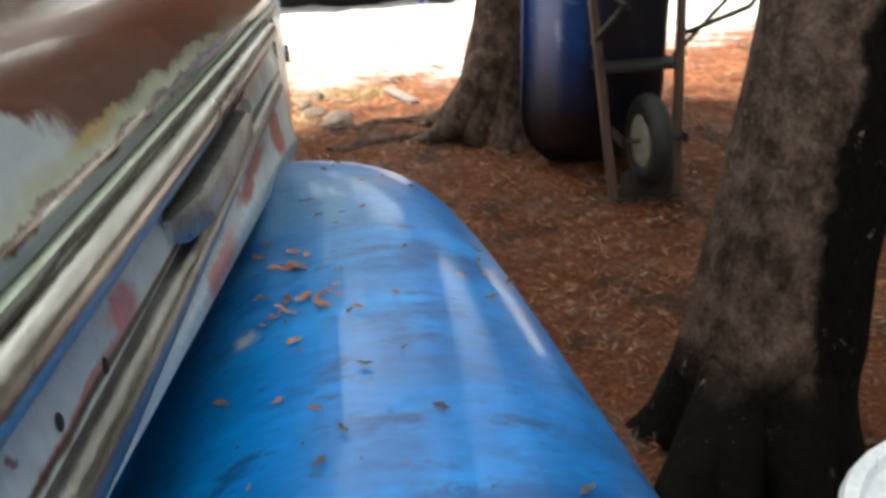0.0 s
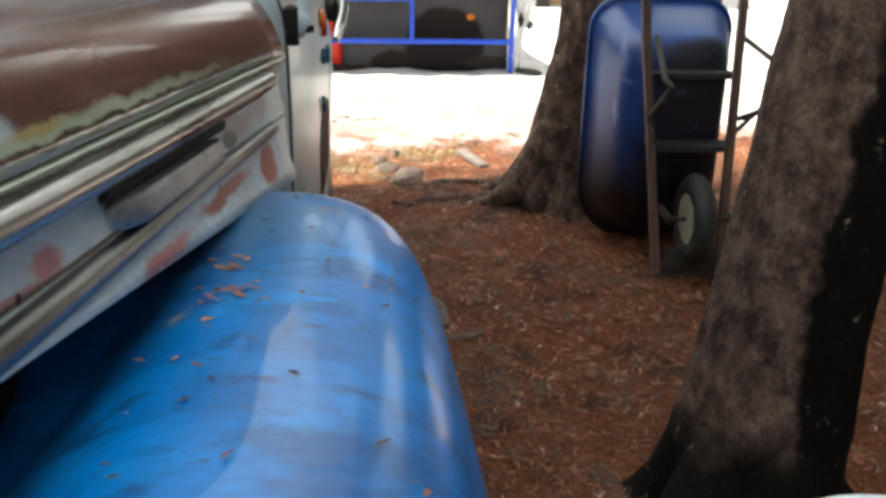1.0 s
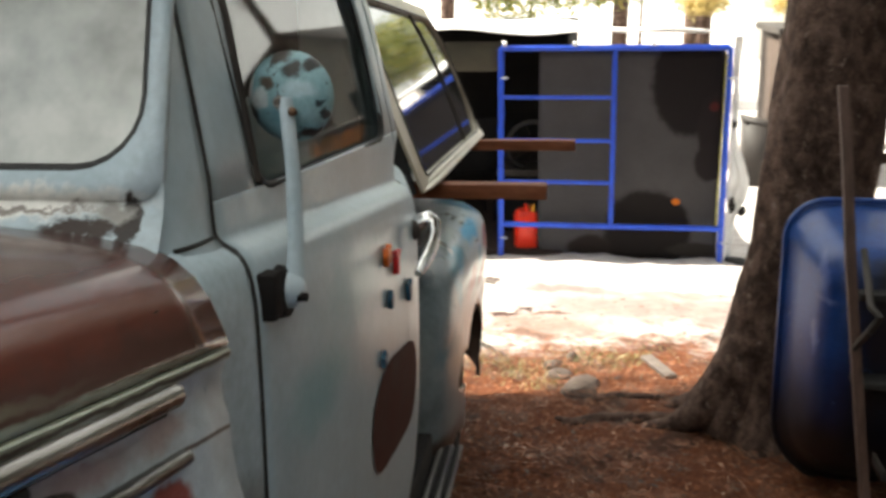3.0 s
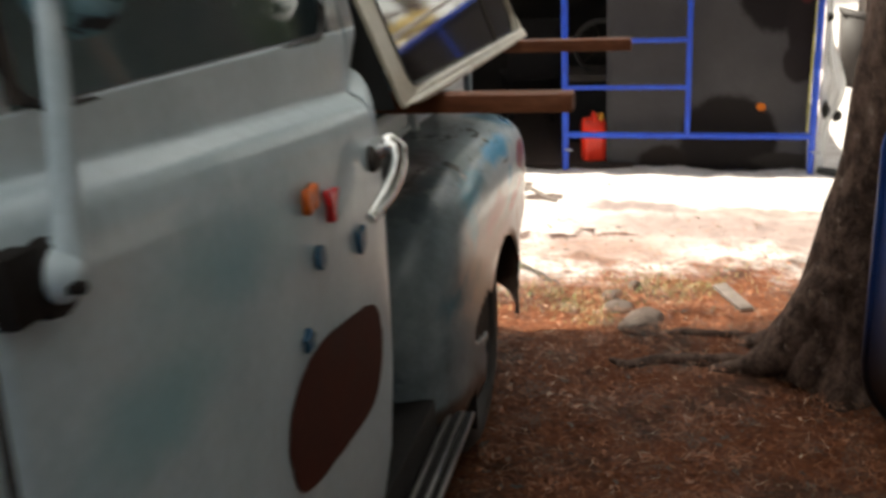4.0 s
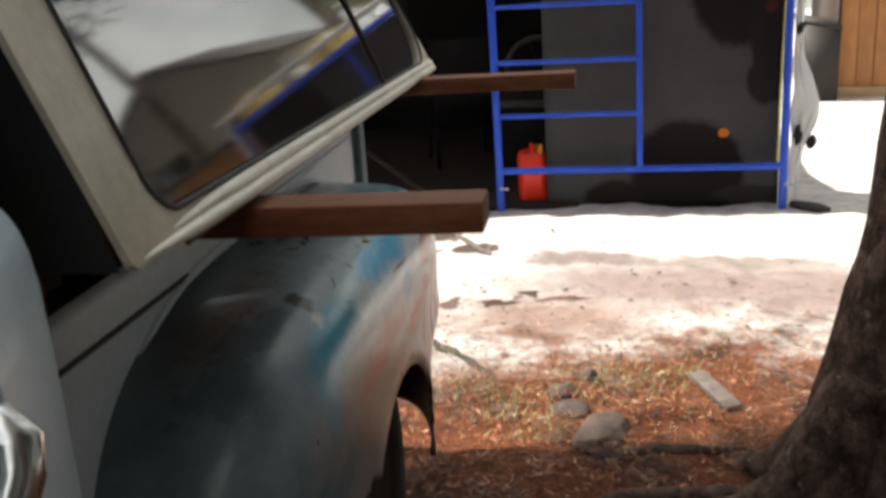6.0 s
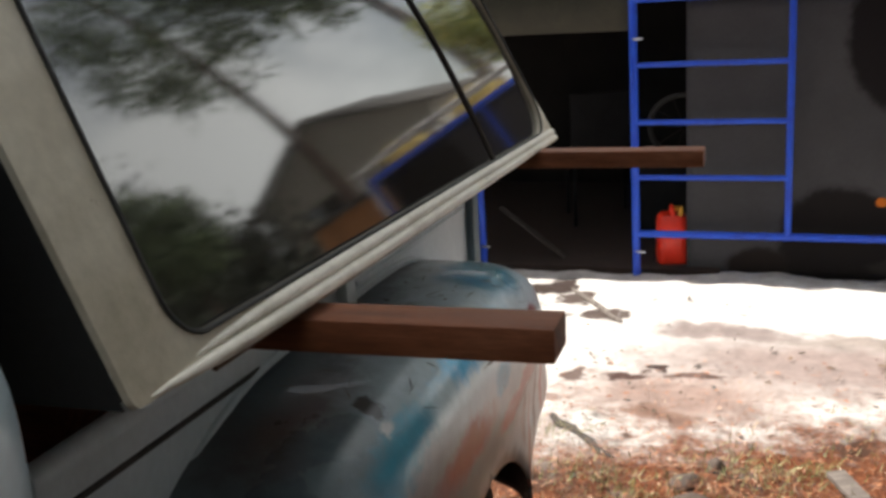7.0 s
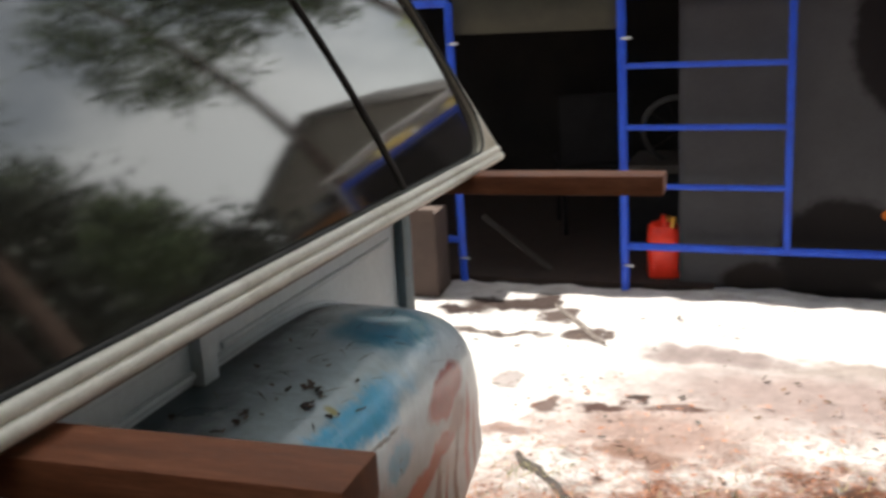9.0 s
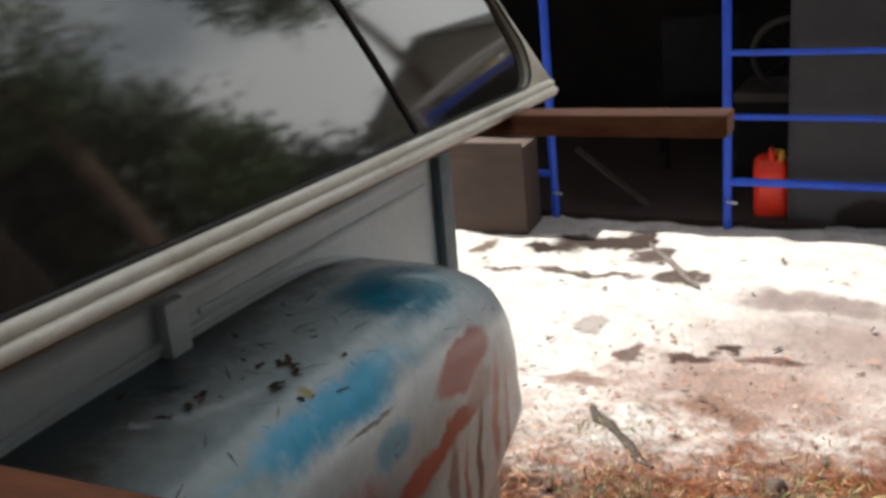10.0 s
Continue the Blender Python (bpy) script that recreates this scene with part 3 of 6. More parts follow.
def glass_material(name, tint, rough, clear):
    m, nt, bsdf = start_material(name)
    bsdf.inputs["Base Color"].default_value = (*tint, 1)
    bsdf.inputs["Roughness"].default_value = rough
    bsdf.inputs["Transmission Weight"].default_value = clear
    bsdf.inputs["IOR"].default_value = 1.5
    return m


tinted_glass = glass_material("dark_tinted_glass", (0.021, 0.019, 0.017), 0.055, 0.0)
tinted_glass.node_tree.nodes["Principled BSDF"].inputs["IOR"].default_value = 2.08


def thin_pane(name):
    m, nt, bsdf = start_material(name)
    clear, gloss, mix, fr = (nt.nodes.new("ShaderNode" + k) for k in ("BsdfTransparent", "BsdfGlossy", "MixShader", "Fresnel"))
    clear.inputs[0].default_value, gloss.inputs["Roughness"].default_value = (0.80, 0.82, 0.78, 1), 0.03
    fr.inputs[0].default_value = 1.45
    nt.links.new(fr.outputs[0], mix.inputs[0])
    nt.links.new(clear.outputs[0], mix.inputs[1])
    nt.links.new(gloss.outputs[0], mix.inputs[2])
    nt.links.new(mix.outputs[0], nt.nodes["Material Output"].inputs[0])
    nt.nodes.remove(bsdf)
    return m


window_glass = thin_pane("window_glass")
# Dark and pale mottling paints tree and sky reflections into the windshield's colour.
dusty_reflection_glass = surface("dusty_reflection_windshield", ((0.36, (0.12, 0.135, 0.125)), (0.5, (0.33, 0.355, 0.33)), (0.62, (0.50, 0.52, 0.49))), 0.10, scale=3.6, grain=0.05, bump=0.0, spec=0.9, rough_var=0.06)


# ---- building helpers ----
def finish(name, me, material, parent=None, label="", smooth=True):
    me.materials.append(material)
    if smooth:
        me.shade_smooth()
    ob = new(name, me)
    if parent is not None:
        ob.parent = parent
    if label:
        ob["label"] = label
    return ob


def part(name, bm, material, parent=None, label="", smooth=False, sharp=40):
    """Links a bmesh as one mesh object under a thing or a part."""
    bmesh.ops.recalc_face_normals(bm, faces=bm.faces)
    for e in bm.edges:
        e.smooth = len(e.link_faces) != 2 or e.calc_face_angle(0) < radians(sharp)
    me = bpy.data.meshes.new(name)
    bm.to_mesh(me)
    bm.free()
    for p in me.polygons:
        p.use_smooth = True
    me.materials.append(material)
    ob = new(name, me)
    if parent is not None:
        ob.parent = parent
    if label:
        ob["label"] = label
    return ob


def thing(name, m, label, category, group="", kind=""):
    ob = new(name)
    ob.empty_display_size = 0.1
    ob.matrix_world = m
    return tagged(ob, label, category, group, kind)


def box(x0, x1, y0, y1, z0, z1, bevel=0.0, bm=None):
    bm = bm or bmesh.new()
    vs = [bm.verts.new((x, y, z)) for x in (x0, x1) for y in (y0, y1) for z in (z0, z1)]
    fs = [bm.faces.new([vs[i] for i in q]) for q in ((0, 1, 3, 2), (4, 6, 7, 5), (0, 4, 5, 1), (2, 3, 7, 6), (0, 2, 6, 4), (1, 5, 7, 3))]
    if bevel:
        es = {e for f in fs for e in f.edges}
        bmesh.ops.bevel(bm, geom=list(es), offset=bevel, segments=2, affect="EDGES", profile=0.6)
    return bm


def loft(rings, closed=False, caps=True, bm=None):
    """Skins rings of equal length; closed: each ring is a loop."""
    bm = bm or bmesh.new()
    rows = [[bm.verts.new(p) for p in r] for r in rings]
    n = len(rows[0])
    for a, b in zip(rows, rows[1:]):
        for i in range(n if closed else n - 1):
            j = (i + 1) % n
            bm.faces.new((a[i], a[j], b[j], b[i]))
    if closed and caps:
        bm.faces.new(rows[0])
        bm.faces.new(rows[-1][::-1])
    return bm


def tube(points, radius, segments=10, flat=1.0, bm=None):
    """A bar swept along points; radius may be a list; flat squeezes it across."""
    pts = [Vector(p) for p in points]
    rads = radius if isinstance(radius, (list, tuple)) else [radius] * len(pts)
    rings, side = [], None
    for i, p in enumerate(pts):
        d = (pts[min(i + 1, len(pts) - 1)] - pts[max(i - 1, 0)]).normalized()
        if side is None:
            side = d.orthogonal().normalized()
        side = (side - d * side.dot(d)).normalized()
        up = d.cross(side)
        rings.append([p + (side * math.cos(a) + up * math.sin(a) * flat) * rads[i] for a in (2 * math.pi * k / segments for k in range(segments))])
    return loft(rings, True, True, bm)


def round_rect(w, h, r, n=6):
    """Loop of points of a rounded rectangle about the origin, anticlockwise from the right."""
    out = []
    for k, (sx, sy) in enumerate(((1, 1), (-1, 1), (-1, -1), (1, -1))):
        for i in range(n + 1):
            a = math.pi / 2 * (k + i / n)
            out.append((sx * (w / 2 - r) + r * math.cos(a), sy * (h / 2 - r) + r * math.sin(a)))
    return out


def super_shell(centre, radii, power, res, keep):
    """The outer skin of a box with swelling rounded sides, as pressed sheet metal."""
    bm = bmesh.new()
    made = {}

    across, along = power if isinstance(power, tuple) else (power, power)

    def reach(d):
        q = [abs(c / r) for c, r in zip(d, radii)]
        return ((q[1] ** along + q[2] ** along) ** (across / along) + q[0] ** across) ** (-1 / across)

    def vert(d):
        s = reach(d)
        p = tuple(round(c0 + c * s, 5) for c0, c in zip(centre, d))
        if p not in made:
            made[p] = bm.verts.new(p)
        return made[p]

    steps = [math.tan((2 * i / res - 1) * math.pi / 4) for i in range(res + 1)]
    for axis in range(3):
        for sign in (-1, 1):
            for i in range(res):
                for j in range(res):
                    quad = []
                    for a, b in ((i, j), (i + 1, j), (i + 1, j + 1), (i, j + 1)):
                        d = [0, 0, 0]
                        d[axis], d[(axis + 1) % 3], d[(axis + 2) % 3] = sign, steps[a], steps[b]
                        quad.append(Vector(d[k] * radii[k] for k in range(3)))
                    mid = sum(quad, Vector()) / 4
                    if keep(Vector(centre) + mid * reach(mid)):
                        vs = [vert(q) for q in quad]
                        if len(set(vs)) == 4:
                            bm.faces.new(vs)
    return bm


def ground_z(x, y):
    """The lie of the land: it falls gently from the truck's nose to the scaffold."""
    k = max(0.0, min(1.0, (6.6 - y) / 9.0))
    z = 0.295 * k if y > -2.4 else 0.295
    near = math.exp(-((x - 0.8) ** 2 + (y - 2.5) ** 2) / 60)
    return z + 0.022 * near * noise.noise((x * 1.1, y * 1.1, 3)) + 0.25 * (1 - near) * (noise.noise((x * 0.06, y * 0.06, 1)) * min(1, max(0, (abs(y) - 9) / 12)))


# ---- ground ----
def build_ground():
    xs = sorted({*np.linspace(-400, -14, 14), *np.linspace(-13, -3, 12), *np.linspace(-2.6, 4.5, 190), *np.linspace(5, 14, 12), *np.linspace(16, 400, 14)})
    ys = sorted({*np.linspace(-400, -12, 14), *np.linspace(-11, -2, 12), *np.linspace(-1.5, 8.5, 260), *np.linspace(9, 24, 16), *np.linspace(27, 500, 16)})
    verts = [(x, y, ground_z(x, y) + (0.016 * noise.noise((x * 5, y * 5, 0)) + 0.010 * noise.noise((x * 13, y * 13, 4)) if -3 < x < 5 and -2 < y < 9 else 0)) for y in ys for x in xs]
    n = len(xs)
    faces = [(j * n + i, j * n + i + 1, (j + 1) * n + i + 1, (j + 1) * n + i) for j in range(len(ys) - 1) for i in range(n - 1)]
    me = bpy.data.meshes.new("ground")
    me.from_pydata(verts, [], faces)
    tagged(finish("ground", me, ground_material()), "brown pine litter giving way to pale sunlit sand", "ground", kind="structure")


def scatter(name, material, spots, shape, label, category):
    """Many small flat leaves or needles; spots yield place, normal turn and size."""
    verts, faces = [], []
    for (x, y, z), turn, tilt, size in spots:
        m = Matrix.Translation((x, y, z)) @ Matrix.Rotation(turn, 4, "Z") @ Matrix.Rotation(tilt, 4, "X")
        k = len(verts)
        verts += [m @ Vector((a * size, b * size, c * size)) for a, b, c in shape]
        faces.append(tuple(range(k, k + len(shape))))
    me = bpy.data.meshes.new(name)
    me.from_pydata(verts, [], faces)
    me.materials.append(material)
    return tagged(new(name, me), label, category, kind="stuff")


build_ground()
rng = random.Random(4)
NEEDLE = ((-1, -0.03, 0), (0, -0.045, 0.06), (1, 0, 0), (0, 0.045, 0.06))
LEAF = ((-0.5, 0, 0), (-0.2, -0.20, 0.05), (0.05, -0.10, 0.0), (0.3, -0.22, 0.03), (0.5, 0, 0.06), (0.2, 0.10, 0.0), (0.0, 0.24, 0.03), (-0.2, 0.12, 0.05))


def litter_spots(count, x0, x1, y0, y1, s0, s1, lift, fade=None):
    for _ in range(count):
        x, y = rng.uniform(x0, x1), rng.uniform(y0, y1)
        if fade and rng.random() < max(0, min(1, (y - fade[0]) / (fade[1] - fade[0]))):
            continue
        yield (x, y, ground_z(x, y) + lift + rng.uniform(0, 0.006)), rng.uniform(0, 6.3), rng.uniform(-0.5, 0.5), rng.uniform(s0, s1)


scatter("pine_needle_litter", litter_brown, litter_spots(52000, -0.5, 3.4, 0.4, 6.4, 0.010, 0.028, 0.008, (4.5, 5.9)), NEEDLE, "dry red-brown pine needles on the ground", "pine needles")
def clump_spots(count, per, x0, x1, y0, y1):
    """Drifts of longer needles that lie roughly one way."""
    for _ in range(count):
        x, y, turn, spread = rng.uniform(x0, x1), rng.uniform(y0, y1), rng.uniform(0, 6.3), rng.uniform(0.02, 0.07)
        for _ in range(per):
            a, b = x + rng.gauss(0, spread), y + rng.gauss(0, spread)
            yield (a, b, ground_z(a, b) + 0.014 + rng.uniform(0, 0.012)), turn + rng.gauss(0, 0.7), rng.uniform(-0.3, 0.3), rng.uniform(0.014, 0.030)


scatter("pine_needle_drifts", litter_brown, clump_spots(620, 40, -0.3, 3.2, 1.2, 4.85), NEEDLE, "drifts of long dry pine needles", "pine needles")
scatter("dark_needle_drifts", litter_dark, clump_spots(420, 36, -0.3, 3.2, 1.2, 4.9), NEEDLE, "dark damp drifts of old needles", "pine needles")
scatter("dead_leaf_litter", litter_brown, litter_spots(5200, -0.4, 3.4, 0.5, 6.4, 0.010, 0.030, 0.010, (4.6, 6.2)), LEAF, "curled brown dead leaves among the needles", "dead leaves")
scatter("dark_bark_bits", litter_dark, litter_spots(900, -1.2, 3.2, 1.0, 6.9, 0.012, 0.05, 0.010, (5.8, 7.2)), LEAF, "dark bits of bark and leaf on litter and sand", "bark bits")


# ---- pickup truck ----
TRUCK = Matrix.Translation((0, 0, 0.25)) @ Matrix.Rotation(radians(2.5), 4, "Z") @ Matrix.Rotation(radians(-2.577), 4, "X")
MID = -0.25
FF, RF = ((0.14, 0.16, 0.35), (0.485, 0.87, 0.765), 6), ((0.10, 3.25, 0.28), (0.391, 0.79, 0.73), (7, 4))
truck = thing("pickup_truck", TRUCK, "old pale blue rusty pickup truck with a bright blue front fender", "pickup truck")


def mirrored(p):
    return (2 * MID - p[0], p[1], p[2])


def hood_side(v):
    return 0.382 - 0.19 * (0.95 - v) - 0.04 * max(0, -0.1 - v) ** 2


HOOD_V = [-0.85 + 1.82 * i / 28 for i in range(29)]


def hood_rise(v):
    return 0.068 * (0.85 - v)


def hood_ring(v, profile):
    s = hood_side(v)
    k = (s - MID) / (0.382 - MID)
    drop = 1 - 0.25 * ((0.95 - v) / 1.7) ** 2
    ring = []
    for du, w in profile:
        u = s + du * (k if du < -0.02 else 1)
        if w < 1.166:
            f = (1.166 - w) / 0.106
            ring.append((u, v, (1.166 + hood_rise(v)) * (1 - f) + f * (1.062 + 0.145 * (0.86 - v))))
            continue
        ring.append((u, v, (1.26 + (w - 1.26) * drop if w > 1.26 else w) + hood_rise(v)))
    return ring


def build_hood():
    dome = [(0.004, 1.258), (0.001, 1.270), (-0.006, 1.288), (-0.016, 1.312), (-0.032, 1.337), (-0.055, 1.357), (-0.085, 1.372), (-0.13, 1.381), (-0.18, 1.387), (-0.26, 1.394), (-0.36, 1.400), (-0.50, 1.404), (-0.632, 1.405)]
    rings = []
    for v in HOOD_V:
        half = hood_ring(v, dome)
        rings.append(half + [mirrored(p) for p in half[-2::-1]])
    hood = part("hood", loft(rings), hood_paint, truck, "rusted red-brown hood with worn paint")
    hood.modifiers.new("thick", "SOLIDIFY").thickness = 0.01
    side = [(0.018, 1.060), (0.012, 1.078), (0.006, 1.10), (0.001, 1.14), (0.0, 1.172), (-0.006, 1.19), (-0.008, 1.215), (-0.004, 1.232), (0.004, 1.242), (0.006, 1.252), (0.001, 1.256)]
    for flip in (False, True):
        rings = [hood_ring(v, side) for v in HOOD_V]
        if flip:
            rings = [[mirrored(p) for p in r] for r in rings]
        panel = part("hood_side", loft(rings), side_paint, truck, "flaking pale blue hood side with red primer spots")
        panel.modifiers.new("thick", "SOLIDIFY").thickness = 0.008
        for w, r, end, mat, nm in (((1.226, 1.226, 1.226, 1.230), (0.016, 0.016, 0.0155, 0.0135), 0.855, bright_trim, "upper_trim"), ((1.138, 1.139, 1.148, 1.157), (0.0165, 0.0160, 0.0120, 0.0085), 0.868, old_trim, "lower_trim")):
            vs = np.linspace(-0.8, end, 24)
            ws, r = np.interp(vs, (-0.8, 0.08, 0.4, 0.9), w).tolist(), np.interp(vs, (-0.8, 0.08, 0.4, 0.9), r).tolist()
            pts = [(hood_side(v) + 0.010 - 0.35 * q, v, h + hood_rise(v)) for v, h, q in zip(vs, ws, r)]
            pts = [mirrored(p) for p in pts] if flip else pts
            part(nm, tube(pts, r, 10), mat, truck, "tarnished chrome trim strip")
        # the channel between the strips
        for a, b, h, r in ((-0.8, 0.85, 1.2095, 0.0035), (0.27, 0.64, 1.202, 0.0085)):
            pts = [(hood_side(v) - 0.004, v, h + hood_rise(v)) for v in np.linspace(a, b, 20)]
            pts = [mirrored(p) for p in pts] if flip else pts
            part("trim_channel", tube(pts, r, 8), rubber, truck, "dark slot along the trim")
        # cast plate with a stepped, slanting front end, over a dark slot
        rings = []
        for v, grow, deep in ((0.268, 0.55, 0.004), (0.282, 0.85, 0.014), (0.318, 1.0, 0.024), (0.328, 1.0, 0.022), (0.45, 1.0, 0.021), (0.575, 1.0, 0.019), (0.60, 0.8, 0.006)):
            u, w = hood_side(v), 1.179 + hood_rise(v)
            rings.append([(u + x * deep, v, w + z * grow) for x, z in ((-0.3, -0.017), (0.75, -0.017), (1.0, -0.012), (1.0, 0.010), (0.8, 0.015), (-0.3, 0.015))])
        if flip:
            rings = [[mirrored(p) for p in r] for r in rings]
        part("nameplate", loft(rings, True), plate_metal, truck, "tarnished cast metal plate on the hood side")
    # bolt heads along the hood's lower edge
    for v, w in ((0.020, 1.172), (0.095, 1.163)):
        bm = bmesh.new()
        bmesh.ops.create_uvsphere(bm, u_segments=10, v_segments=6, radius=0.0036, matrix=Matrix.Translation((hood_side(v) + 0.001, v, w + hood_rise(v))) @ Matrix.Diagonal((0.6, 1, 1.5, 1)))
        part("bumper_stop", bm, rubber, truck, "small black rubber stop")


def fender_fall(v):
    """The fender's crown drops towards the cab."""
    return 0.026 * max(0.0, (v - 0.35) / 0.6) ** 2


def valley(u, v):
    """The crown dips where it runs in under the hood."""
    return 0.034 * max(0.0, min(1.0, (0.80 - v) / 0.5)) * max(0.0, min(1.8, (hood_side(v) + 0.150 - u) / 0.125)) ** 2.2


def round_arch(bm, v0, w0, radius, beyond):
    """Draws the ragged rim of a wheel opening onto a true circle."""
    for e in bm.edges:
        if len(e.link_faces) == 1:
            for q in e.verts:
                d = math.hypot(q.co.y - v0, q.co.z - w0)
                if q.co.x > beyond and d < radius + 0.07 and q.co.z > w0 - 0.03:
                    k = radius / d
                    q.co.y, q.co.z = v0 + (q.co.y - v0) * k, w0 + (q.co.z - w0) * k


def build_front_fender():
    c, r = FF[0], FF[1]
    wheel = Vector((0.33, 0.25, 0.38))

    def keep(p):
        if p.z < 0.36 or p.x < 0.12:
            return False
        if p.x > 0.45 and math.hypot(p.y - wheel.y, p.z - wheel.z) < 0.43:
            return False
        return True

    for flip in (False, True):
        bm = super_shell(c, r, 6, 44, keep)
        for q in bm.verts:
            q.co.z -= fender_fall(q.co.y) + valley(q.co.x, q.co.y)
        if flip:
            for v in bm.verts:
                v.co = mirrored(v.co)
        f = part("front_fender", bm, blue_paint, truck, "bright blue dirty front fender strewn with dead leaves", sharp=70)
        f.modifiers.new("thick", "SOLIDIFY").thickness = 0.006


def wheel(v, u):
    hub = part("wheel", tube([(u - 0.10, v, 0.38), (u + 0.04, v, 0.38)], 0.20, 24), deep_black, truck, "black steel wheel")
    rings = []
    for k in range(14):
        a = 2 * math.pi * k / 14
        rings.append([(u - 0.03 + 0.085 * math.cos(a), v + (0.29 + 0.075 * math.sin(a)) * math.cos(b), 0.38 + (0.29 + 0.075 * math.sin(a)) * math.sin(b)) for b in (2 * math.pi * j / 32 for j in range(32))])
    rings.append(rings[0])
    bm = loft(rings, True, False)
    bmesh.ops.remove_doubles(bm, verts=bm.verts, dist=1e-5)
    part("tyre", bm, rubber, hub, "worn black tyre")
    return hub


def cab_plan(v):
    return float(np.interp(v, (0.93, 1.0, 1.1, 1.2, 1.3, 1.5, 1.96, 2.0, 2.03, 2.06, 2.10, 2.15, 2.19, 2.21, 2.225, 2.237, 2.245, 2.25), (0.366, 0.376, 0.392, 0.405, 0.416, 0.432, 0.4545, 0.4555, 0.452, 0.443, 0.430, 0.412, 0.397, 0.386, 0.372, 0.345, 0.31, 0.28)))


CAB_W = [0.50, 0.56, 0.66, 0.80, 0.95, 1.10, 1.18, 1.24, 1.270, 1.290, 1.303, 1.311, 1.317, 1.322, 1.334, 1.395]
CAB_D = [-0.045, -0.03, -0.012, -0.002, 0.0, 0.0, -0.001, -0.003, -0.007, -0.013, -0.021, -0.032, -0.045, -0.050, -0.052, -0.056]
PROFILE_W, PROFILE_D = CAB_W + [1.62, 1.80, 1.9], CAB_D + [-0.10, -0.15, -0.20]


def cab_u(v, w):
    """Half width of the cab's skin; the crease below the windows falls towards the rear."""
    swell = float(np.interp(v, (2.0, 2.06, 2.10, 2.15, 2.20, 2.25), (0, 0.016, 0.024, 0.026, 0.016, 0))) * max(0.0, min(1.0, (w - 1.30) / 0.08))
    return cab_plan(v) + swell + float(np.interp(w + 0.055 * (v - 1.55) * (w > 0.9) * max(0.0, min(1.0, (2.12 - v) / 0.09)), PROFILE_W, PROFILE_D))


def rake(v, w):
    """The door's front edge leans back above the belt."""
    return 0.12 * max(0.0, w - 1.395) * max(0.0, min(1.0, (1.5 - v) / 0.4))


def side_panel(name, vs, ws, material, parent, label="", flip=False, offset=0.0, thick=0.006):
    rings = [[(cab_u(v, w) + offset, v + rake(v, w), w) for w in ws] for v in vs]
    if flip:
        rings = [[mirrored(p) for p in r] for r in rings]
    ob = part(name, loft(rings), material, parent, label)
    ob.modifiers.new("thick", "SOLIDIFY").thickness = thick
    return ob


def windshield_v(w):
    return 1.0 + 0.3 * (w - 1.44)


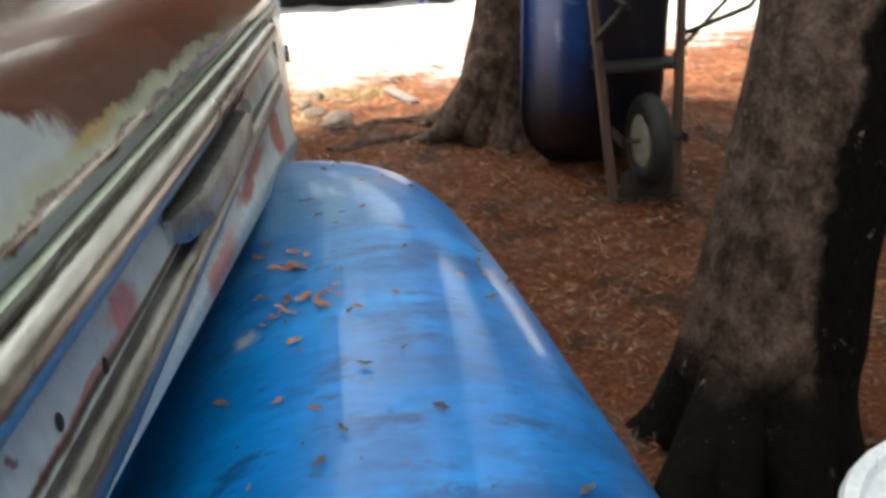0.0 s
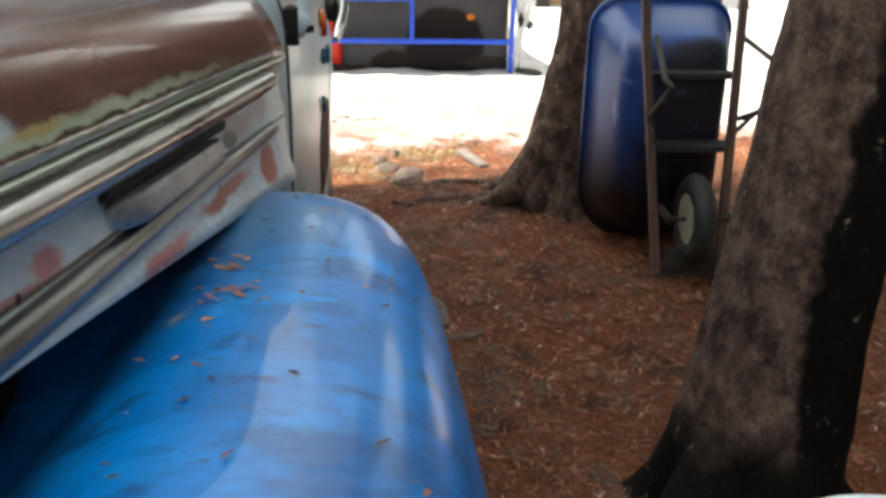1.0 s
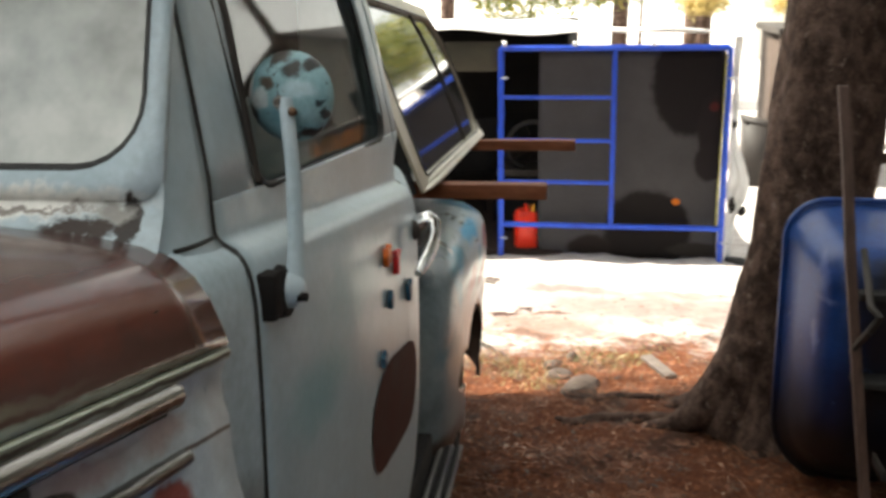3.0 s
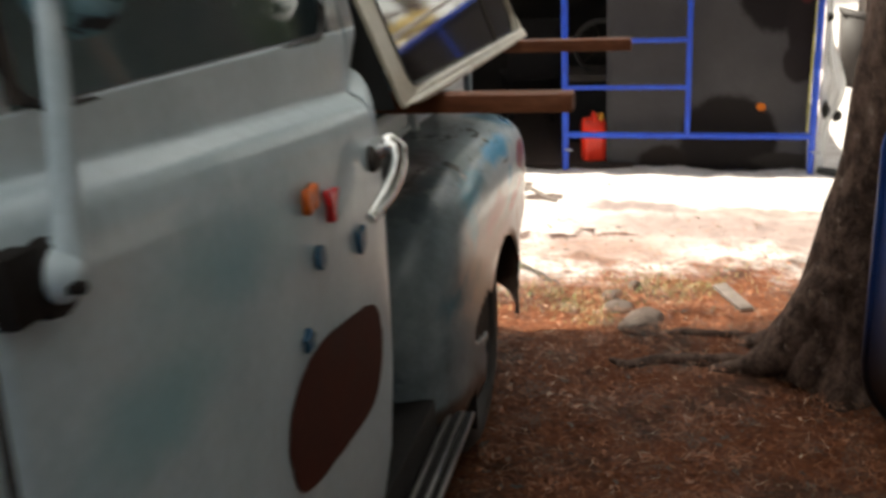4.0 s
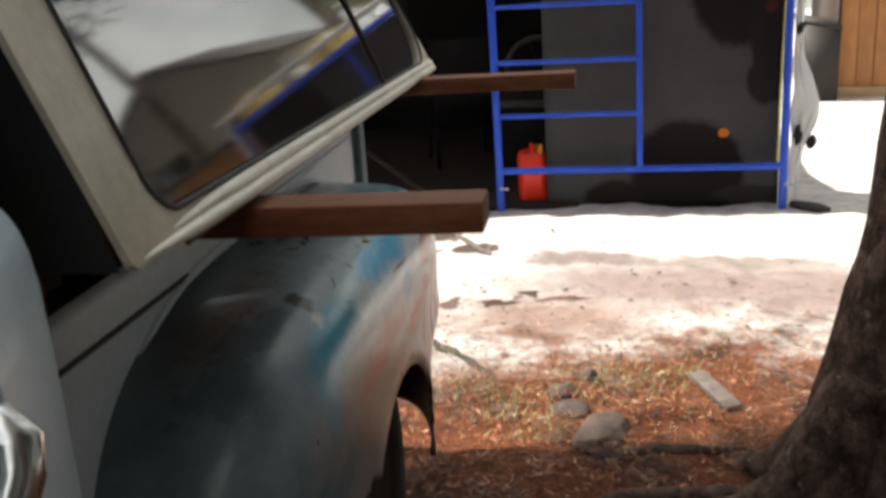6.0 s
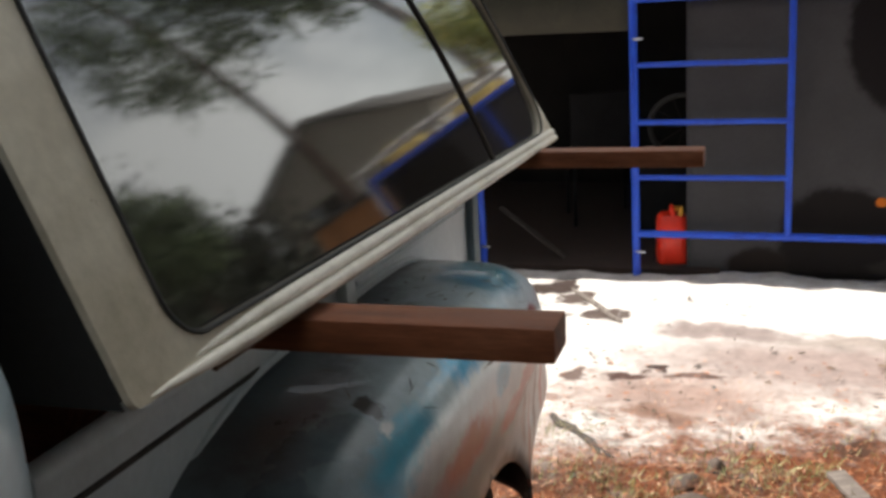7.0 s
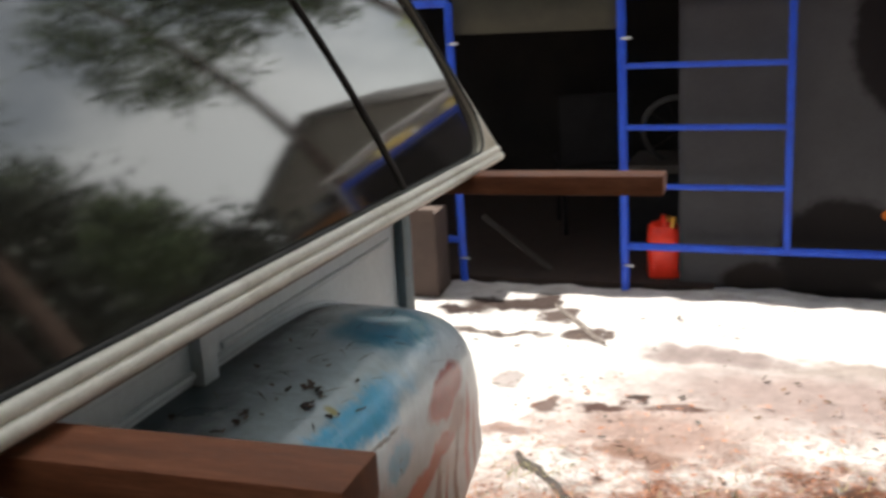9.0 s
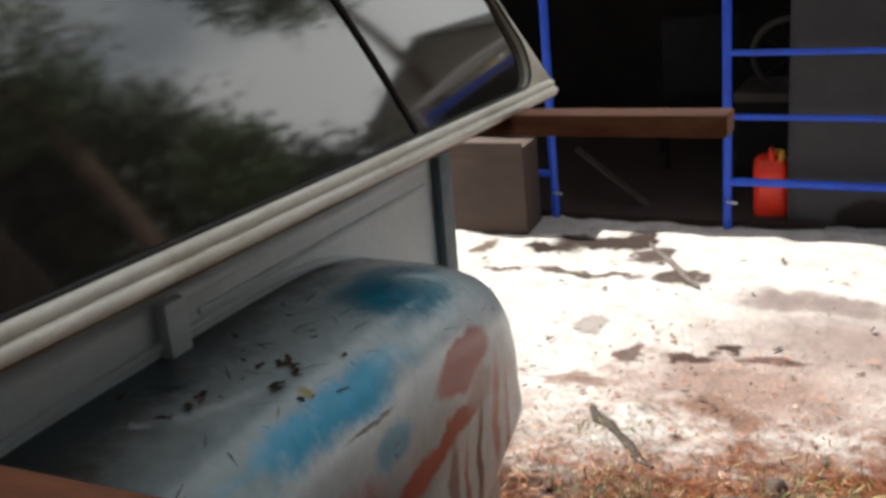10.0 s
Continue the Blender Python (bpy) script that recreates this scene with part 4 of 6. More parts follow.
def build_cab():
    low = sorted({0.50, 0.56, 0.66, 0.80, 0.92, 1.05, 1.15, *np.linspace(1.22, 1.395, 40).tolist()})
    pillar = list(np.linspace(1.395, 1.80, 8))
    for flip in (False, True):
        rings = []
        for v in [0.935, 0.955, *np.linspace(0.968, 1.082, 18)]:
            f = min(1.0, max(0.0, v - 0.968) / 0.05) ** 0.6
            ring = [(float(np.interp(w, (1.0, 1.24, 1.251, 1.281, 1.305, 1.330, 1.350), (0.376, 0.371, 0.381, 0.372, 0.362, 0.345, 0.322))) * (1 - f) + cab_u(v, w) * f, v, w) for w in [w for w in low if 0.6 < w < 1.350] + [1.352]]
            rings.append([mirrored(p) for p in ring] if flip else ring)
        ob = part("cowl_side", loft(rings), cowl_paint, truck, "chipped pale blue cowl panel")
        ob.modifiers.new("thick", "SOLIDIFY").thickness = 0.006
        door = side_panel("door", np.linspace(1.090, 2.028, 34), low, door_paint, truck, "pale blue truck door with an oval brown primer patch", flip)
        side_panel("cab_corner", list(np.linspace(2.035, 2.25, 26)), low, door_paint, truck, "rounded rear corner of the cab", flip)
        # greenhouse: pillars round the side window
        side_panel("window_frame", np.linspace(1.095, 1.215, 6), pillar, door_paint, door, "", flip)
        side_panel("window_frame", np.linspace(1.975, 2.028, 4), pillar, door_paint, door, "", flip)
        side_panel("window_frame", np.linspace(1.215, 1.975, 12), (1.77, 1.785, 1.80), door_paint, door, "", flip)
        side_panel("rear_pillar", np.linspace(2.035, 2.25, 16), pillar, door_paint, truck, "", flip)
        side_panel("roof_side", np.linspace(1.04, 2.25, 36), (1.80, 1.84, 1.87, 1.89), door_paint, truck, "", flip)
        # windshield pillar that swells into the cowl
        rings = []
        for w in [1.29, 1.32, 1.340, *np.linspace(1.356, 1.80, 16)]:
            a, b = Vector((0.300, windshield_v(w) - 0.006, w)), Vector((cab_u(1.082, w), 1.080 + rake(1.08, w), w))
            if w < 1.35:
                b.x = min(b.x, 0.352)
            c = Vector((b.x - 0.004, a.y + 0.006, w))
            rings.append([a.lerp(c, s).lerp(c.lerp(b, s), s) for s in np.linspace(0, 1, 9)])
        seam = [(p.x + 0.003, p.y, p.z - 0.003) for p in rings[3][3:]]
        if flip:
            rings = [[mirrored(p) for p in r] for r in rings]
        ob = part("windshield_pillar", loft(rings), door_paint, truck, "smooth pale blue windshield pillar")
        ob.modifiers.new("thick", "SOLIDIFY").thickness = 0.005
        part("cowl_seam", tube([mirrored(p) for p in seam] if flip else seam, 0.0028, 6), rubber, truck, "dark seam above the cowl panel")
        # rubber round the window
        cv, cw = 1.60, 1.583
        pts = []
        for a, b in round_rect(0.765, 0.385, 0.06, 5):
            v, w = cv + a, cw + b
            pts.append((cab_u(v, w) - 0.004, v, w))
        pts.append(pts[0])
        pts = [mirrored(p) for p in pts] if flip else pts
        part("window_seal", tube(pts, 0.0065, 8), rubber, door, "black rubber window seal")
        bm = loft([[(cab_u(v, w) - 0.018, v, w) for w in (1.39, 1.6, 1.78)] for v in (1.21, 1.99)])
        if flip:
            for q in bm.verts:
                q.co = mirrored(q.co)
        pane = part("window_pane", bm, window_glass, door)
        pane.visible_shadow = False
        # dark vent-window post and weather strip in the door gap
        pts = [(cab_u(1.086, w) - 0.005, 1.086 + rake(1.086, w), w) for w in np.linspace(0.56, 1.80, 120)]
        part("door_seal", tube([mirrored(p) for p in pts] if flip else pts, 0.008, 6), rubber, truck, "black gap at the door's front edge")
        pts = [(cab_u(2.031, w) - 0.012, 2.031, w) for w in np.linspace(0.52, 1.80, 120)]
        part("door_seal", tube([mirrored(p) for p in pts] if flip else pts, 0.007, 6), rubber, truck)
        pts = [(cab_u(1.225, w) - 0.006, 1.225 + (w - 1.4) * 0.12, w) for w in np.linspace(1.40, 1.77, 8)]
        part("vent_post", tube([mirrored(p) for p in pts] if flip else pts, 0.011, 8), dark_metal, door)
    # rear wall with a window, roof, floor and bench
    def wall_with_hole(name, outer, inner, place, mat, label=""):
        bm = loft([[place(*p) for p in outer], [place(*p) for p in inner]], True, False)
        ob = part(name, bm, mat, truck, label)
        ob.modifiers.new("thick", "SOLIDIFY").thickness = 0.012
        return ob

    wide = 2 * (0.30 - MID)
    rear = lambda a, b: (MID + a, 2.243, 1.35 + b)
    wall_with_hole("rear_wall", [(a, b - 0.1) for a, b in round_rect(wide, 1.2, 0.08)], [(a, b + 0.24) for a, b in round_rect(0.8, 0.26, 0.06)], rear, door_paint)
    front = lambda a, b: (MID + a, windshield_v(1.425 + b), 1.425 + b)
    outer = [(a, b + 0.185) for a, b in round_rect(1.13, 0.40, 0.03)]
    inner = [(a, b + 0.190) for a, b in round_rect(1.085, 0.345, 0.085)]
    wall_with_hole("windshield_surround", outer, inner, front, cowl_paint, "pale blue windshield surround with chipped paint")
    loop = [front(*p) for p in inner]
    part("windshield_seal", tube([*loop, loop[0]], 0.0105, 8), rubber, truck, "black rubber windshield seal")
    glass = bmesh.new()
    glass.faces.new([glass.verts.new(Vector(p) + Vector((0, 0.006, 0))) for p in loop])
    part("windshield", glass, dusty_reflection_glass, truck, "dusty pale windshield with mottled reflections painted in")
    # cowl top between hood and windshield
    half = [(-0.25, 1.405), (-0.1, 1.403), (0.0, 1.400), (0.10, 1.396), (0.20, 1.390), (0.26, 1.382), (0.295, 1.374), (0.316, 1.366)]
    rings = []
    for v, f in ((0.955, -0.25), (0.970, 0.1), (0.982, 0.45), (0.988, 0.75), (0.990, 1.15)):
        ring = [(u, v, w + f * (1.434 - w)) for u, w in half]
        rings.append([mirrored(p) for p in ring[:0:-1]] + ring)
    part("cowl_top", loft(rings), cowl_paint, truck, "white and rust-flaked cowl below the windshield")
    roof = super_shell((MID, 1.62, 1.84), (0.62, 0.585, 0.13), 3.5, 18, lambda p: p.z > 1.85)
    part("roof", roof, door_paint, truck)
    part("cab_floor", box(2 * MID - 0.38, 0.38, 0.98, 2.10, 0.52, 0.56), dark_metal, truck)
    part("dashboard", box(2 * MID - 0.30, 0.30, 1.03, 1.16, 1.10, 1.36, 0.02), dark_metal, truck)
    part("firewall", box(2 * MID - 0.30, 0.30, 0.955, 0.975, 0.55, 1.33), dark_metal, truck)
    part("bench_seat", box(2 * MID - 0.36, 0.36, 1.62, 2.09, 0.6, 1.22, 0.05), dark_metal, truck, "dark bench seat")
    part("sill", box(0.18, 0.415, 1.0, 2.5, 0.40, 0.53, 0.01), deep_black, truck)


def build_door_fittings():
    door = next(o for o in truck.children if o.name == "door")
    # pull handle
    u = cab_u(1.95, 1.22)
    path = [(u + 0.002, 1.972, 1.206), (u + 0.018, 1.974, 1.217), (u + 0.032, 1.977, 1.222), (u + 0.043, 1.976, 1.213), (u + 0.046, 1.968, 1.195),
            (u + 0.043, 1.953, 1.172), (u + 0.036, 1.926, 1.150), (u + 0.029, 1.890, 1.135), (u + 0.025, 1.864, 1.127)]
    part("door_handle", tube(path, [0.018, 0.0175, 0.0175, 0.017, 0.016, 0.015, 0.014, 0.012, 0.009], 14, 0.8), chrome, door, "curved chrome pull handle")
    part("handle_base", tube([(u - 0.004, 1.970, 1.198), (u + 0.010, 1.970, 1.198), (u + 0.016, 1.970, 1.198)], [0.023, 0.022, 0.014], 14), dark_metal, door, "dark escutcheon")
    # leaf-shaped primer patch
    bm = bmesh.new()
    corners = [(1.905, 0.974), (1.948, 0.940), (1.955, 0.870), (1.900, 0.803), (1.750, 0.795), (1.610, 0.806), (1.566, 0.860), (1.568, 0.928), (1.620, 0.974), (1.690, 0.994), (1.790, 0.989)]
    n, rim = 44, []
    for k in range(n):
        i, f = divmod(k / 4, 1)
        p = [Vector(corners[(int(i) + q) % 11]) for q in (-1, 0, 1, 2)]
        q = 0.5 * (2 * p[1] + (p[2] - p[0]) * f + (2 * p[0] - 5 * p[1] + 4 * p[2] - p[3]) * f * f + (3 * p[1] - p[0] - 3 * p[2] + p[3]) * f ** 3)
        rim.append((q.x + 0.004 * noise.noise((k * 0.9, 0, 0)), q.y + 0.004 * noise.noise((0, k * 0.9, 0))))
    rows = []
    for s in (1.0, 0.75, 0.5, 0.25):
        rows.append([bm.verts.new((cab_u(1.745 + (v - 1.745) * s, 0.915 + (w - 0.915) * s) + 0.0022, 1.745 + (v - 1.745) * s, 0.915 + (w - 0.915) * s)) for v, w in rim])
    for a, b in zip(rows, rows[1:]):
        for i in range(n):
            bm.faces.new((a[i], a[(i + 1) % n], b[(i + 1) % n], b[i]))
    bm.faces.new(rows[-1])
    part("primer_patch", bm, brown_patch, door, "dark red-brown leaf-shaped primer patch")
    # mirror on its arm
    part("mirror_bracket", box(0.362, 0.408, 1.100, 1.142, 1.238, 1.300, 0.006), deep_black, door, "black rusty mirror bracket")
    part("bracket_plate", tube([(0.388, 1.168, 1.262), (0.408, 1.168, 1.262)], [0.038, 0.033], 16), deep_black, door, "black plate behind the pivot")
    bm = tube([(0.396, 1.170, 1.266), (0.412, 1.169, 1.267), (0.421, 1.168, 1.268), (0.429, 1.168, 1.268)], [0.027, 0.026, 0.019, 0.008], 16)
    pivot = part("mirror_pivot", bm, arm_paint, door, "pale round pivot with a bolt")
    part("bolt", tube([(0.419, 1.160, 1.258), (0.434, 1.159, 1.258)], [0.0075, 0.0065], 6), deep_black, pivot, "dark bolt head")
    arm = part("mirror_arm", tube([(0.416, 1.170, 1.272), (0.415, 1.182, 1.33), (0.409, 1.202, 1.42), (0.397, 1.226, 1.500), (0.396, 1.230, 1.515)], [0.0165, 0.0125, 0.0115, 0.0115, 0.009], 10, 0.6), arm_paint, truck, "pale blue flat mirror arm")
    part("rivet", tube([(0.404, 1.222, 1.497), (0.410, 1.219, 1.497)], [0.007, 0.005], 8), rusty, arm, "rusty rivet")
    head = Matrix.Translation((0.389, 1.268, 1.514)) @ Matrix.Rotation(radians(-90), 4, "X") @ Matrix.Rotation(radians(12), 4, "Y")
    rings = []
    for r, z in ((0.012, -0.034), (0.03, -0.031), (0.046, -0.022), (0.058, -0.008), (0.063, 0.004), (0.063, 0.012)):
        rings.append([head @ Vector((r * math.cos(a), r * math.sin(a), z)) for a in (2 * math.pi * k / 28 for k in range(28))])
    part("mirror_head", loft(rings, True), mirror_paint, arm, "round teal mirror back with flaked rust")


rusty = surface("rust_stain", ((0.3, (0.10, 0.05, 0.03)), (0.7, (0.24, 0.15, 0.09))), 0.8, scale=30)
MIRROR_CHIPS = [((dx + 0.389, 1.25, dz + 1.514), (r, 1, q), tint, 0.35, 0.032) for dx, dz, r, q, tint in (
    (0.011, 0.038, 0.012, 0.012, (0.030, 0.030, 0.028)), (0.035, 0.046, 0.012, 0.009, (0.028, 0.030, 0.030)), (-0.024, 0.019, 0.013, 0.008, (0.09, 0.07, 0.05)), (-0.010, 0.055, 0.016, 0.007, (0.08, 0.07, 0.06)),
    (-0.051, -0.022, 0.012, 0.016, (0.040, 0.045, 0.040)), (0.036, -0.049, 0.018, 0.008, (0.020, 0.016, 0.015)), (0.047, -0.006, 0.006, 0.006, (0.020, 0.040, 0.050)), (0.053, -0.023, 0.007, 0.008, (0.025, 0.040, 0.045)),
    (-0.057, 0.014, 0.010, 0.014, (0.62, 0.65, 0.65)), (-0.036, 0.0, 0.013, 0.012, (0.50, 0.56, 0.56)), (0.022, 0.012, 0.022, 0.012, (0.40, 0.55, 0.60)), (-0.002, -0.004, 0.010, 0.010, (0.30, 0.24, 0.20)))]
mirror_paint = surface("flaked_teal_mirror_paint", ((0.3, (0.12, 0.28, 0.33)), (0.7, (0.30, 0.48, 0.52))), 0.5, scale=18, bump=0.2, ragged=30.0, blotches=MIRROR_CHIPS,
                       specks=[(30, 0.60, 0.63, (0.035, 0.022, 0.018)), (44, 0.64, 0.67, (0.05, 0.04, 0.035))])


def rust_through(bm):
    """Rusted-out holes with a ragged rim, running into the front of the wheel opening."""
    near = [e for e in bm.edges if all(v.co.x > 0.38 and 2.70 < v.co.y < 3.08 and 0.28 < v.co.z < 0.70 for v in e.verts)]
    bmesh.ops.subdivide_edges(bm, edges=near, cuts=2, use_grid_fill=True)
    gone = []
    for f in bm.faces:
        p = f.calc_center_median()
        if p.x < 0.38:
            continue
        j = 0.03 * noise.noise((0, p.y * 26, p.z * 26))
        if abs((p.y - 2.93) / 0.14) ** 2 + abs((p.z - 0.575) / 0.048) ** 2 < 1 + 14 * j or (2.92 + 1.2 * j < p.y < 3.1 and p.z < 0.56):
            gone.append(f)
    bmesh.ops.delete(bm, geom=gone, context="FACES")


def build_bed():
    c, r = RF[0], RF[1]

    def keep(p):
        # the lower front edge has rusted away
        if p.x < 0.10 or p.z < (0.425 + 0.014 * noise.noise((p.y * 22, 3, p.x * 9)) if p.y < 2.93 else 0.29):
            return False
        if p.x > 0.34 and math.hypot(p.y - 3.28, p.z - 0.28) < 0.40:
            return False
        return True

    for flip in (False, True):
        bm = super_shell(c, r, RF[2], 60, keep)
        for q in bm.verts:
            # the outer side tucks in below the shoulder
            side = max(0.0, min(1.0, (q.co.x - 0.2) / 0.2))
            q.co.x -= min(0.03, 0.13 * max(0.0, 0.92 - q.co.z)) * side
            # and turns in behind the wheel opening
            q.co.x -= 0.20 * max(0.0, q.co.y - 3.60) * min(1.0, max(0.0, 0.63 - q.co.z) / 0.10) * side
        round_arch(bm, 3.28, 0.28, 0.40, 0.34)
        if not flip:
            rust_through(bm)
        if flip:
            for v in bm.verts:
                v.co = mirrored(v.co)
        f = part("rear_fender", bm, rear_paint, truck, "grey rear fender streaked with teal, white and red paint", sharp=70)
        # The inner skin is black, so the wheel well's shade sits in its colour.
        f.data.materials.append(deep_black)
        skin = f.modifiers.new("thick", "SOLIDIFY")
        skin.thickness, skin.material_offset = 0.006, 1
        a, b = (0.19, 0.435) if not flip else (2 * MID - 0.435, 2 * MID - 0.19)
        # Added black panel that keeps the space behind the rust holes dark.
        part("splash_panel", box(a, b, 2.885, 2.897, 0.26, 0.70, 0.002), black_board, truck, "black panel added ahead of the wheel to darken the well")
        x0, x1 = (0.165, 0.20) if not flip else (2 * MID - 0.20, 2 * MID - 0.165)
        part("bed_side", box(x0, x1, 2.42, 4.13, 0.62, 1.070, 0.006), bed_paint, truck, "pale grey-blue bed side")
        part("bed_rail", tube([(0.5 * (x0 + x1), 2.42, 1.070), (0.5 * (x0 + x1), 4.13, 1.070)], 0.018, 12), bed_paint, truck)
        s = 1 if not flip else -1
        xo = 0.20 if not flip else 2 * MID - 0.20
        for v, wd, mat in ((3.255, 0.045, bed_paint), (4.115, 0.055, stake_paint)):
            a, b = sorted((xo, xo + s * 0.022))
            part("stake_pocket", box(a, b, v - wd / 2, v + wd / 2, 0.66, 1.085, 0.006), mat, truck, "dark stake pocket" if mat is stake_paint else "")
        # rolled seam where fender meets bed, and a crease along the side
        pts = [(xo + s * 0.002, v, 0.985 + 0.040 - 0.30 * ((v - 3.25) / 0.79) ** 4) for v in np.linspace(2.62, 3.90, 24)]
        part("fender_seam", tube(pts, 0.007, 8), bed_paint, truck)
        groove = [(xo + s * 0.001, v, 1.027 - 0.02 * (v - 2.5)) for v in (2.46, 2.6, 2.75, 2.95)]
        part("side_groove", tube(groove, 0.0045, 6), dark_metal, truck, "dark groove along the bed side")
        pts = [(xo + s * 0.001, v, 1.040 - 0.012 * (v - 3.5)) for v in (3.32, 3.7, 4.05)]
        part("side_crease", tube(pts, 0.006, 6), bed_paint, truck)
    part("bed_floor", box(2 * MID - 0.165, 0.165, 2.42, 4.13, 0.60, 0.65), dark_metal, truck)
    part("bed_front", box(2 * MID - 0.165, 0.165, 2.42, 2.45, 0.62, 1.06, 0.005), dark_metal, truck, "dark front wall of the bed")
    part("tailgate", box(2 * MID - 0.19, 0.19, 4.135, 4.165, 0.62, 1.07, 0.006), stake_paint, truck, "dark dull tailgate")
    # running board with bright strips
    part("running_board", box(0.20, 0.485, 1.14, 2.60, 0.43, 0.455, 0.008), deep_black, truck, "black ribbed running board")
    for u in (0.40, 0.43, 0.46, 0.485):
        part("step_strip", tube([(u, 1.16, 0.459), (u, 2.58, 0.459)], 0.006, 6), old_trim, truck, "bright metal step strip")
    part("running_board", box(2 * MID - 0.485, 2 * MID - 0.20, 1.14, 2.60, 0.43, 0.455, 0.008), dark_metal, truck)
    part("chassis_rail", box(MID - 0.42, MID + 0.42, -0.7, 4.1, 0.42, 0.55, 0.01), dark_metal, truck)


def build_nose():
    v = -0.845
    half = hood_ring(v, [(0.0, 1.06), (0.0, 1.17), (0.004, 1.258), (-0.016, 1.312), (-0.055, 1.357), (-0.13, 1.381), (-0.36, 1.400), (-0.632, 1.405)])
    low = [(u, v, 0.45) for u, _, _ in half]
    rings = [[Vector(p) for p in low + [mirrored(q) for q in low[-2::-1]]], [Vector(p) for p in half + [mirrored(q) for q in half[-2::-1]]]]
    panel = part("nose_panel", loft(rings), side_paint, truck, "plain closed front of the truck")
    panel.modifiers.new("thick", "SOLIDIFY").thickness = 0.01


build_hood()
build_nose()
build_front_fender()
build_cab()
build_door_fittings()
build_bed()
for v, u in ((0.25, 0.40), (3.27, 0.335)):
    wheel(v, u)
    wheel(v, 2 * MID - u + 0.06)


# ---- magnets on the door ----
def letter(body, size, depth):
    cu = bpy.data.curves.new("letter", "FONT")
    cu.body, cu.size, cu.extrude, cu.bevel_depth, cu.offset = body, size, depth, 0.0015, 0.0036
    cu.align_x, cu.align_y = "CENTER", "CENTER"
    ob = new("letter_source", cu)
    bpy.context.view_layer.update()
    me = bpy.data.meshes.new_from_object(ob.evaluated_get(bpy.context.evaluated_depsgraph_get()))
    bpy.data.objects.remove(ob)
    return me


def on_door(v, w, turn=0):
    return TRUCK @ Matrix.Translation((cab_u(v, w) + 0.006, v, w)) @ Matrix(((0, 0, 1, 0), (1, 0, 0, 0), (0, 1, 0, 0), (0, 0, 0, 1))) @ Matrix.Rotation(radians(turn), 4, "Z")


def outline_mesh(points, depth):
    bm = bmesh.new()
    bm.faces.new([bm.verts.new((x, y, -0.005)) for x, y in points])
    ex = bmesh.ops.extrude_face_region(bm, geom=bm.faces[:])
    bmesh.ops.translate(bm, vec=(0, 0, depth), verts=[v for v in ex["geom"] if isinstance(v, bmesh.types.BMVert)])
    bmesh.ops.bevel(bm, geom=bm.edges[:], offset=0.0012, segments=1, affect="EDGES")
    return bm


for body, v, w, turn, mat, label in (("M", 1.693, 1.199, 4, orange_plastic, "orange plastic letter magnet stuck on the door"), ("Y", 1.764, 1.171, -6, red_magnet, "red plastic letter magnet stuck on the door")):
    me = letter(body, 0.046 if body == "M" else 0.052, 0.004)
    me.transform(Matrix.Diagonal((1.0, 0.80 if body == "M" else 1.0, 1.0, 1.0)))
    me.materials.append(mat)
    ob = new("letter_magnet", me)
    ob.matrix_world = on_door(v, w, turn)
    tagged(ob, label, "fridge magnet", "magnets on the truck door")
star = [((0.019 if k % 2 == 0 else 0.011) * math.cos(2 * math.pi * k / 10 + 0.3), (0.019 if k % 2 == 0 else 0.011) * math.sin(2 * math.pi * k / 10 + 0.3)) for k in range(10)]
oval = [(0.014 * math.cos(2 * math.pi * k / 16), 0.018 * math.sin(2 * math.pi * k / 16)) for k in range(16)]
cup = [(-0.018, 0.019), (-0.006, 0.015), (0.006, 0.017), (0.018, 0.021), (0.016, 0.0), (0.011, -0.014), (-0.008, -0.020), (-0.015, -0.006)]
for pts, v, w, label in ((oval, 1.709, 1.113, "oval dark blue magnet stuck on the door"), (cup, 1.874, 1.089, "dark blue lopsided magnet stuck on the door"), (star, 1.646, 1.016, "star-shaped dark blue magnet stuck on the door")):
    ob = part("shape_magnet", outline_mesh(pts, 0.009), blue_magnet)
    ob.matrix_world = on_door(v, w)
    tagged(ob, label, "fridge magnet", "magnets on the truck door")


